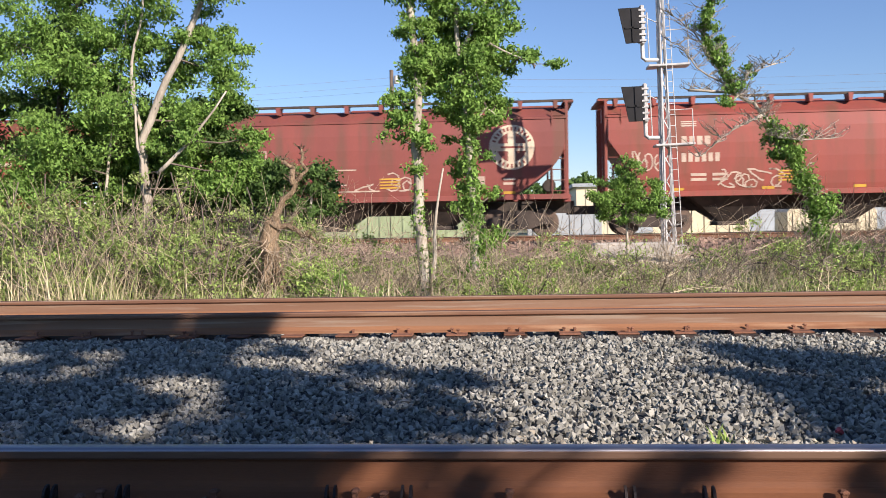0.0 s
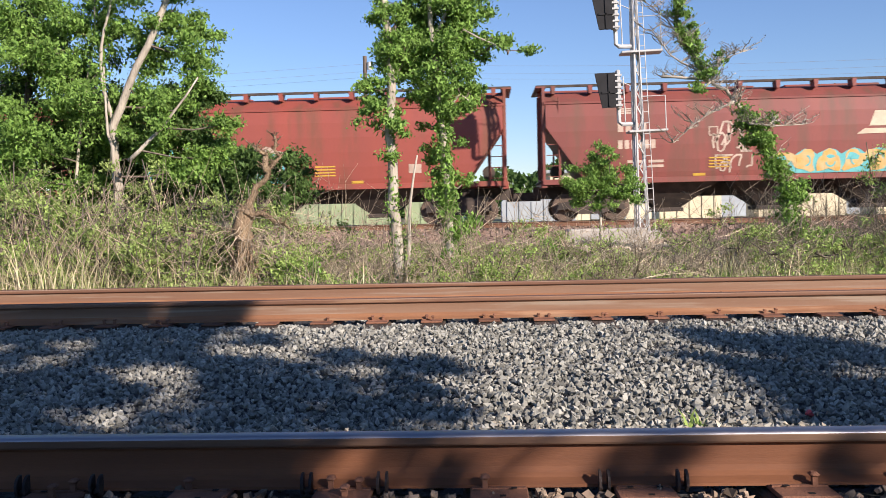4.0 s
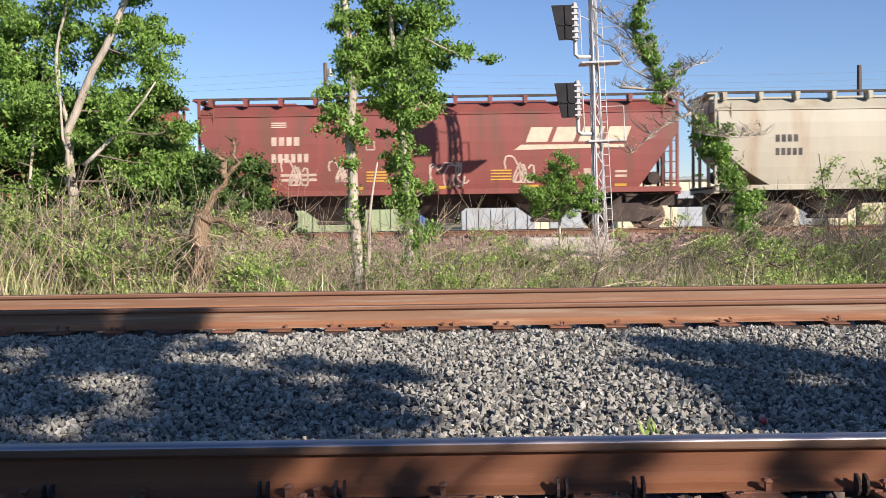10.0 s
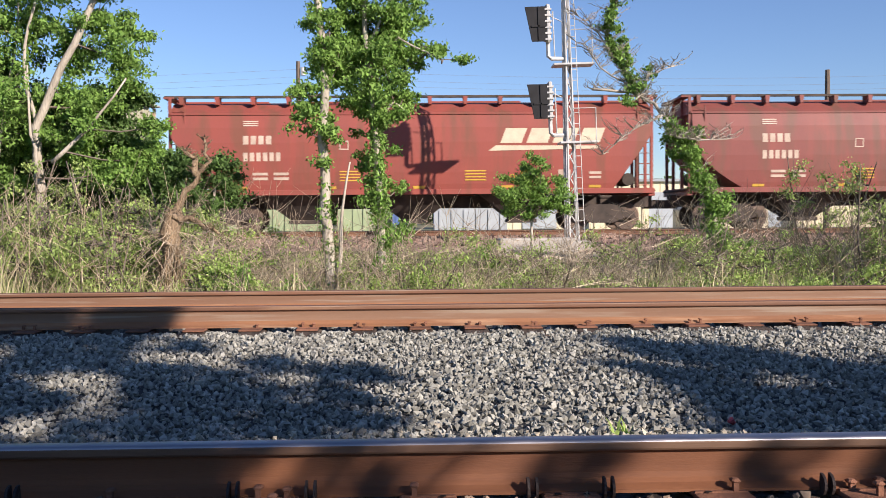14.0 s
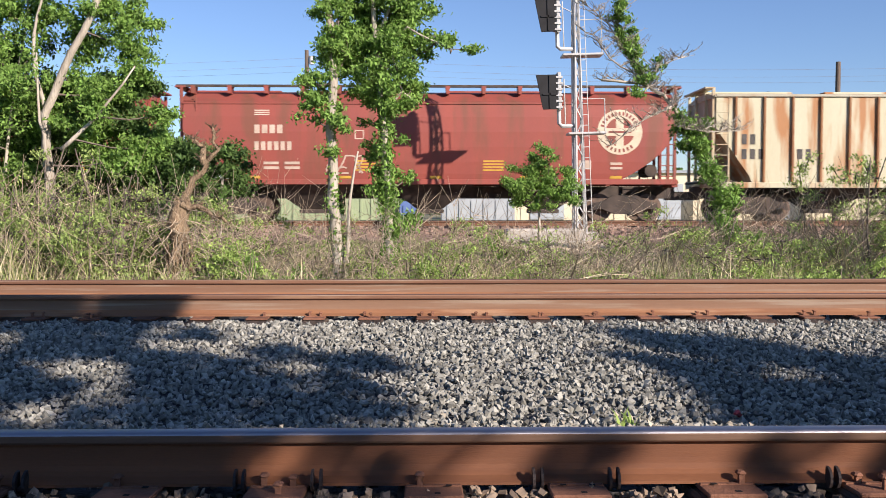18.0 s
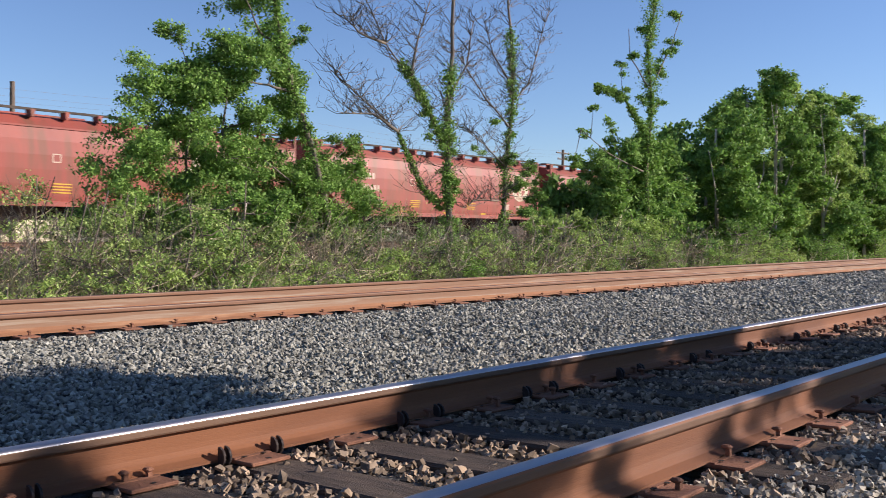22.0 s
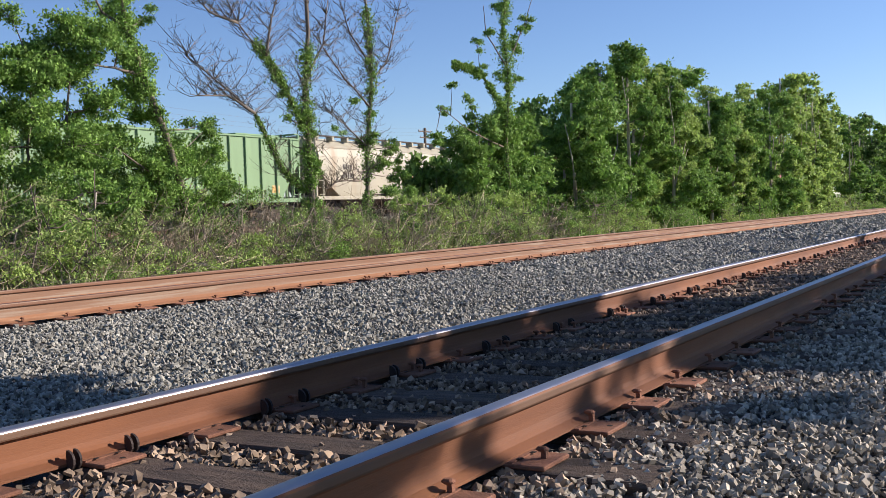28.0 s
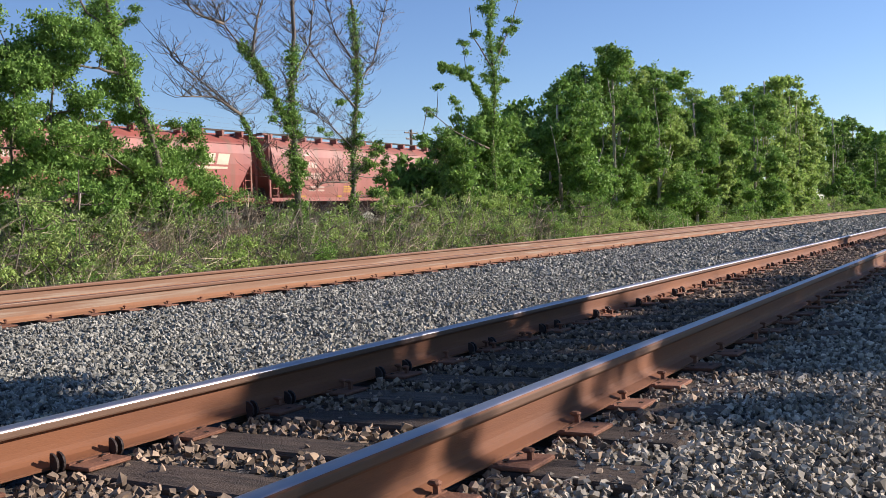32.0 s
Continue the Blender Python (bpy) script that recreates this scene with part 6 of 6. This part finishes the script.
PALE_GREEN = surface("pale_green_sheet", (0.33, 0.4, 0.24), (0.27, 0.33, 0.2), 0.6, scale=1, fine=20, bump=0.1)
GREY_SHEET = surface("grey_sheet", (0.38, 0.42, 0.44), (0.32, 0.35, 0.37), 0.6, scale=1, fine=20, bump=0.1)
CREAM_SHEET = surface("cream_sheet", (0.68, 0.6, 0.42), (0.6, 0.53, 0.38), 0.6, scale=1, fine=20, bump=0.1)
BLUE_SHEET = surface("blue_sheet", (0.12, 0.2, 0.42), (0.1, 0.16, 0.35), 0.5, scale=1, fine=20, bump=0.1)


def yard_box(name, label, x0, x1, y, z1, mat, category, ribs=8, slant=0.0):
    z = float(ground_z((x0 + x1) / 2, y))
    w = (x1 - x0) / 2
    t = thing(name, label, category, m=pose((x0 + x1) / 2, y, z))
    part("body", Build().prism([(-w, 0.12), (w, 0.12), (w, z1 - z - slant), (w - slant, z1 - z), (-w + slant, z1 - z), (-w, z1 - z - slant)], 0, 2.2), mat, t)
    for k in range(ribs):
        x = -w + 2 * w * (k + 0.5) / ribs
        part("rib", Build().box(x - 0.05, -0.05, 0.12, x + 0.05, 0.0, z1 - z - slant), mat, t)
    part("base", Build().box(-w * 0.98, 0.1, 0.0, w * 0.98, 2.1, 0.14), UNDER, t)


yard_box("storage_container", "low pale green sheet-metal container behind the train", -9.6, -4.4, 46, 1.25, PALE_GREEN, "container", 9)
yard_box("storage_container", "low pale green sheet-metal container behind the train", -3.9, -1.3, 46.5, 1.15, PALE_GREEN, "container", 5)
yard_box("machine_cover", "blue metal machine cover behind the train", -1.2, -0.3, 46, 1.0, BLUE_SHEET, "machine", 2, 0.2)
yard_box("storage_container", "low grey sheet-metal container behind the train", 0.9, 4.6, 47, 1.3, GREY_SHEET, "container", 6, 0.25)
yard_box("storage_container", "cream sheet-metal container behind the train", 8.6, 11.6, 46, 1.25, CREAM_SHEET, "container", 5)
yard_box("storage_container", "cream sheet-metal container behind the train", 13.4, 17.6, 46, 1.2, CREAM_SHEET, "container", 7, 0.2)
yard_box("storage_container", "cream sheet-metal container behind the train", 19.5, 24.0, 47, 1.2, CREAM_SHEET, "container", 7)
yard_box("storage_container", "small cream sheet-metal container behind the train", 31.0, 33.4, 48, 1.2, CREAM_SHEET, "container", 4, 0.3)
yard_box("storage_container", "small cream sheet-metal container behind the train", 43.0, 46.0, 48, 1.2, CREAM_SHEET, "container", 4, 0.3)


def make_warehouse(x0, x1, y, top):
    z = float(ground_z(x0, y))
    t = thing("warehouse", "long low cream metal warehouse beyond the yard", "building", m=pose(x0, y, z))
    w, h = x1 - x0, top - z
    part("wall", Build().box(0, 0, 0, w, 10, h - 0.25), CREAM_SHEET, t)
    part("roof", Build().prism([(-0.3, h - 0.25), (w + 0.3, h - 0.25), (w + 0.3, h - 0.1), (-0.3, h)], -0.3, 10.3), GREY_SHEET, t, "grey sheet-metal roof")
    for k in range(int(w / 1.6)):
        part("panel_seam", Build().box(1.6 * k + 0.7, -0.05, 0, 1.6 * k + 0.78, 0, h - 0.27), CREAM_SHEET, t)
    for k in range(int(w / 9)):
        d = part("loading_door", Build().box(9 * k + 3, -0.09, 0.05, 9 * k + 5.6, -0.055, h * 0.72, bev=0.01), GREY_SHEET, t, "grey roller door")
        for i in range(6):
            part("slat", Build().box(9 * k + 3.05, -0.11, 0.2 + 0.35 * i, 9 * k + 5.55, -0.09, 0.24 + 0.35 * i), GREY_SHEET, d)


make_warehouse(5, 34, 70, 3.5)


def make_far_woods():
    """A low belt of trees on the horizon beyond the yard."""
    g = np.random.default_rng(88)
    n = 30000
    x = g.uniform(-120, 110, n)
    y = g.uniform(104, 112, n)
    top = 4.4 + 1.3 * np.sin(x * 0.21) * np.cos(x * 0.077) + 0.8 * np.sin(x * 0.9)
    z = -0.3 + g.random(n) ** 0.7 * top
    v, f = leaf_arrays(g, np.stack([x, y, z], 1), 0.85, three=True)
    tagged(new("far_woods", raw_mesh("far_woods", v, f, LEAVES[2])), "low belt of dark green trees on the horizon", "woods", kind="stuff")


make_far_woods()

# ---------------------------------------------------------------- small things in the ballast
def make_weed(x, y, seed):
    g = np.random.default_rng(seed)
    z = float(ground_z(x, y))
    t = thing("weed", "small yellow-green weed in the gravel", "weed", m=pose(x, y, z))
    for k in range(9):
        a, h = g.uniform(0, 6.3), g.uniform(0.05, 0.13)
        d = Vector((math.cos(a), math.sin(a), 0))
        w = Vector((-math.sin(a), math.cos(a), 0)) * 0.008
        b = Build().face([-w, w, d * h * 0.3 + w * 0.8 + Vector((0, 0, h * 0.7)), d * h * 0.3 - w * 0.8 + Vector((0, 0, h * 0.7))])
        b.face([d * h * 0.3 - w * 0.8 + Vector((0, 0, h * 0.7)), d * h * 0.3 + w * 0.8 + Vector((0, 0, h * 0.7)), d * h * 0.7 + Vector((0, 0, h))])
        part("blade", b, LEAVES[3], t)


make_weed(0.98, 4.55, 1)
make_weed(1.05, 4.62, 2)
RED_PLASTIC = surface("faded_red_plastic", (0.4, 0.05, 0.06), (0.3, 0.05, 0.05), 0.5, scale=20, fine=80)
litter = thing("litter", "crumpled bit of red plastic on the stones", "litter", m=pose(1.63, 4.75, -0.32, 10, 20, 40))
part("scrap", Build().tube([(-0.03, 0, 0), (0.0, 0.008, 0.012), (0.035, 0, 0.0)], [0.008, 0.018, 0.01], 6), RED_PLASTIC, litter)


# ---------------------------------------------------------------- trees on the sunny side, whose shade falls over the tracks
def shade_tree(foot, shades, seed, per):
    """A tree whose clumps shade the ground at (x, y) with a radius, at the height given."""
    k = 1 / math.tan(radians(SUN_HEIGHT))
    a = radians(SUN_BEARING)
    cl = []
    for x, y, r, z in shades:
        d = (z + (0.28 if y > 3.4 else 0.1)) * k
        cl.append((x + math.sin(a) * d, y + math.cos(a) * d, z, r))
    mx, my = sum(c[0] for c in cl) / len(cl), sum(c[1] for c in cl) / len(cl)
    fx, fy = foot
    fz = float(ground_z(fx, fy))
    limbs = [[(fx, fy, fz), (fx * 0.7 + mx * 0.3, fy * 0.7 + my * 0.3, 2.0), (mx, my, 4.0)]]
    for c in cl[::2]:
        limbs.append([(fx * 0.5 + mx * 0.5, fy * 0.5 + my * 0.5, 2.6), ((mx + c[0]) / 2, (my + c[1]) / 2, (3.4 + c[2]) / 2), c[:3]])
    make_tree("tree", "leafy tree beside the track casting dappled shade", 0.034, LEAVES[1], limbs, cl, seed, per=per, size=0.12, three=True, group="trees on the sunny side")


shade_tree((3.6, -4.4), [(-5, 5.2, 0.9, 5.0), (-4, 6.2, 0.75, 4.6), (-3.2, 5.6, 0.55, 4.3), (-2.75, 6.6, 0.45, 4.6), (-2.55, 7.5, 0.45, 4.9), (-2.9, 4.6, 0.5, 4.2), (-5.6, 7.5, 0.8, 5.2),
                         (-4.2, 8.6, 0.7, 5.6), (-3.3, 9.3, 0.4, 5.8), (-6.5, 5.0, 0.9, 4.8), (-6.2, 9.0, 0.9, 5.4), (-2.7, 8.3, 0.5, 5.3), (-3.6, 7.8, 0.6, 5.2),
                         (-2.15, 5.75, 0.26, 4.6), (-2.1, 6.7, 0.3, 4.8), (-1.75, 6.0, 0.22, 4.7), (-1.5, 5.4, 0.3, 4.4), (-1.05, 5.15, 0.3, 4.3), (-0.65, 5.25, 0.26, 4.4), (-0.4, 5.0, 0.22, 4.3),
                         (-1.0, 6.5, 0.2, 4.8), (-0.6, 6.35, 0.22, 4.8), (-0.25, 6.2, 0.17, 4.8), (-1.6, 4.75, 0.22, 4.2), (-0.2, 4.6, 0.24, 4.1), (-1.3, 4.3, 0.22, 4.1), (-2.2, 4.4, 0.3, 4.2), (-1.75, 7.2, 0.15, 5.0),
                         (-1.35, 5.85, 0.28, 4.6), (-0.9, 5.7, 0.27, 4.5), (-0.5, 5.65, 0.22, 4.5), (-2.45, 5.1, 0.3, 4.4), (-1.25, 4.9, 0.28, 4.2), (-0.95, 4.35, 0.22, 4.1), (-0.55, 4.75, 0.26, 4.2), (-2.55, 5.9, 0.35, 4.6), (-1.9, 6.4, 0.2, 4.7)], 71, 720)
shade_tree((4.6, -3.4), [(-3.0, 2.6, 0.6, 4.2), (-1.3, 2.8, 0.5, 4.0), (-2.0, 3.7, 0.6, 4.1), (-4.5, 3.4, 0.7, 4.4), (-0.85, 3.1, 0.2, 3.8), (-0.12, 3.05, 0.06, 3.6), (0.54, 3.05, 0.1, 3.6), (-0.95, 3.9, 0.3, 4.0),
                         (-3.2, 4.2, 0.5, 4.3), (-5.4, 4.2, 0.7, 4.5), (-0.9, 2.2, 0.3, 3.7)], 74, 600)
shade_tree((9.6, -4.8), [(2.4, 5.2, 0.6, 4.6), (3.2, 6.2, 0.6, 4.9), (2.3, 6.7, 0.5, 5.1), (3.4, 5.2, 0.5, 4.5), (2.05, 4.5, 0.4, 4.2), (1.85, 6.9, 0.32, 5.1), (1.8, 6.1, 0.34, 4.9), (1.85, 5.4, 0.34, 4.6),
                         (1.22, 3.08, 0.07, 4.0), (1.76, 3.08, 0.15, 4.1), (1.8, 2.45, 0.26, 4.0), (3.6, 4.9, 0.4, 4.4), (3.9, 5.5, 0.35, 4.6), (3.3, 4.45, 0.3, 4.3),
                         (4.4, 2.7, 0.55, 4.2), (5.3, 3.3, 0.55, 4.4), (3.0, 5.8, 0.6, 4.7), (2.7, 4.6, 0.5, 4.3), (3.65, 2.85, 0.3, 4.1), (4.0, 3.2, 0.3, 4.1), (3.5, 4.5, 0.35, 4.4)], 72, 760)
shade_tree((14.5, -7.0), [(6.0, 2.6, 0.7, 4.4), (7.2, 2.4, 0.75, 4.6), (8.3, 2.6, 0.5, 4.9), (5.7, 1.2, 0.4, 4.2), (7.0, 0.6, 0.75, 4.5), (8.6, 0.9, 0.6, 4.8), (10.0, 0.4, 0.8, 5.0),
                          (12.0, 1.0, 0.9, 5.2), (11.5, -0.5, 0.8, 4.6), (5.0, 2.3, 0.45, 4.1), (5.05, 1.2, 0.3, 4.0), (6.6, 3.2, 0.5, 4.5), (2.0, 1.65, 0.14, 3.6), (2.78, 1.62, 0.08, 3.6), (3.5, 1.62, 0.09, 3.7), (4.7, 1.75, 0.22, 3.8), (3.75, 2.3, 0.28, 4.0), (4.25, 2.1, 0.28, 4.0), (6.3, 1.7, 0.35, 4.2), (4.15, 0.75, 0.28, 4.0), (5.7, 1.65, 0.3, 4.2), (6.2, 0.9, 0.45, 4.4), (6.9, 1.5, 0.4, 4.4), (7.6, 1.6, 0.4, 4.6), (8.0, 0.1, 0.6, 4.7), (9.3, 1.3, 0.6, 4.9), (7.9, 0.9, 0.5, 4.6), (10.6, 1.2, 0.6, 5.0), (5.45, 0.6, 0.3, 4.1), (5.4, 1.4, 0.28, 4.1), (5.9, 0.5, 0.4, 4.2), (6.6, 0.2, 0.5, 4.4), (13, 0.2, 0.8, 5.2), (14.5, 0.6, 1.0, 5.4)], 73, 820)
shade_tree((30.0, -9.0), [(19.5, 3.6, 0.6, 5.0), (20.3, 5.0, 0.35, 5.2), (24.5, 4.4, 0.5, 5.6), (26, 5.6, 0.4, 5.8), (22, 1.5, 0.8, 5.0), (18, 0.8, 0.8, 4.8)], 75, 700)

motions()
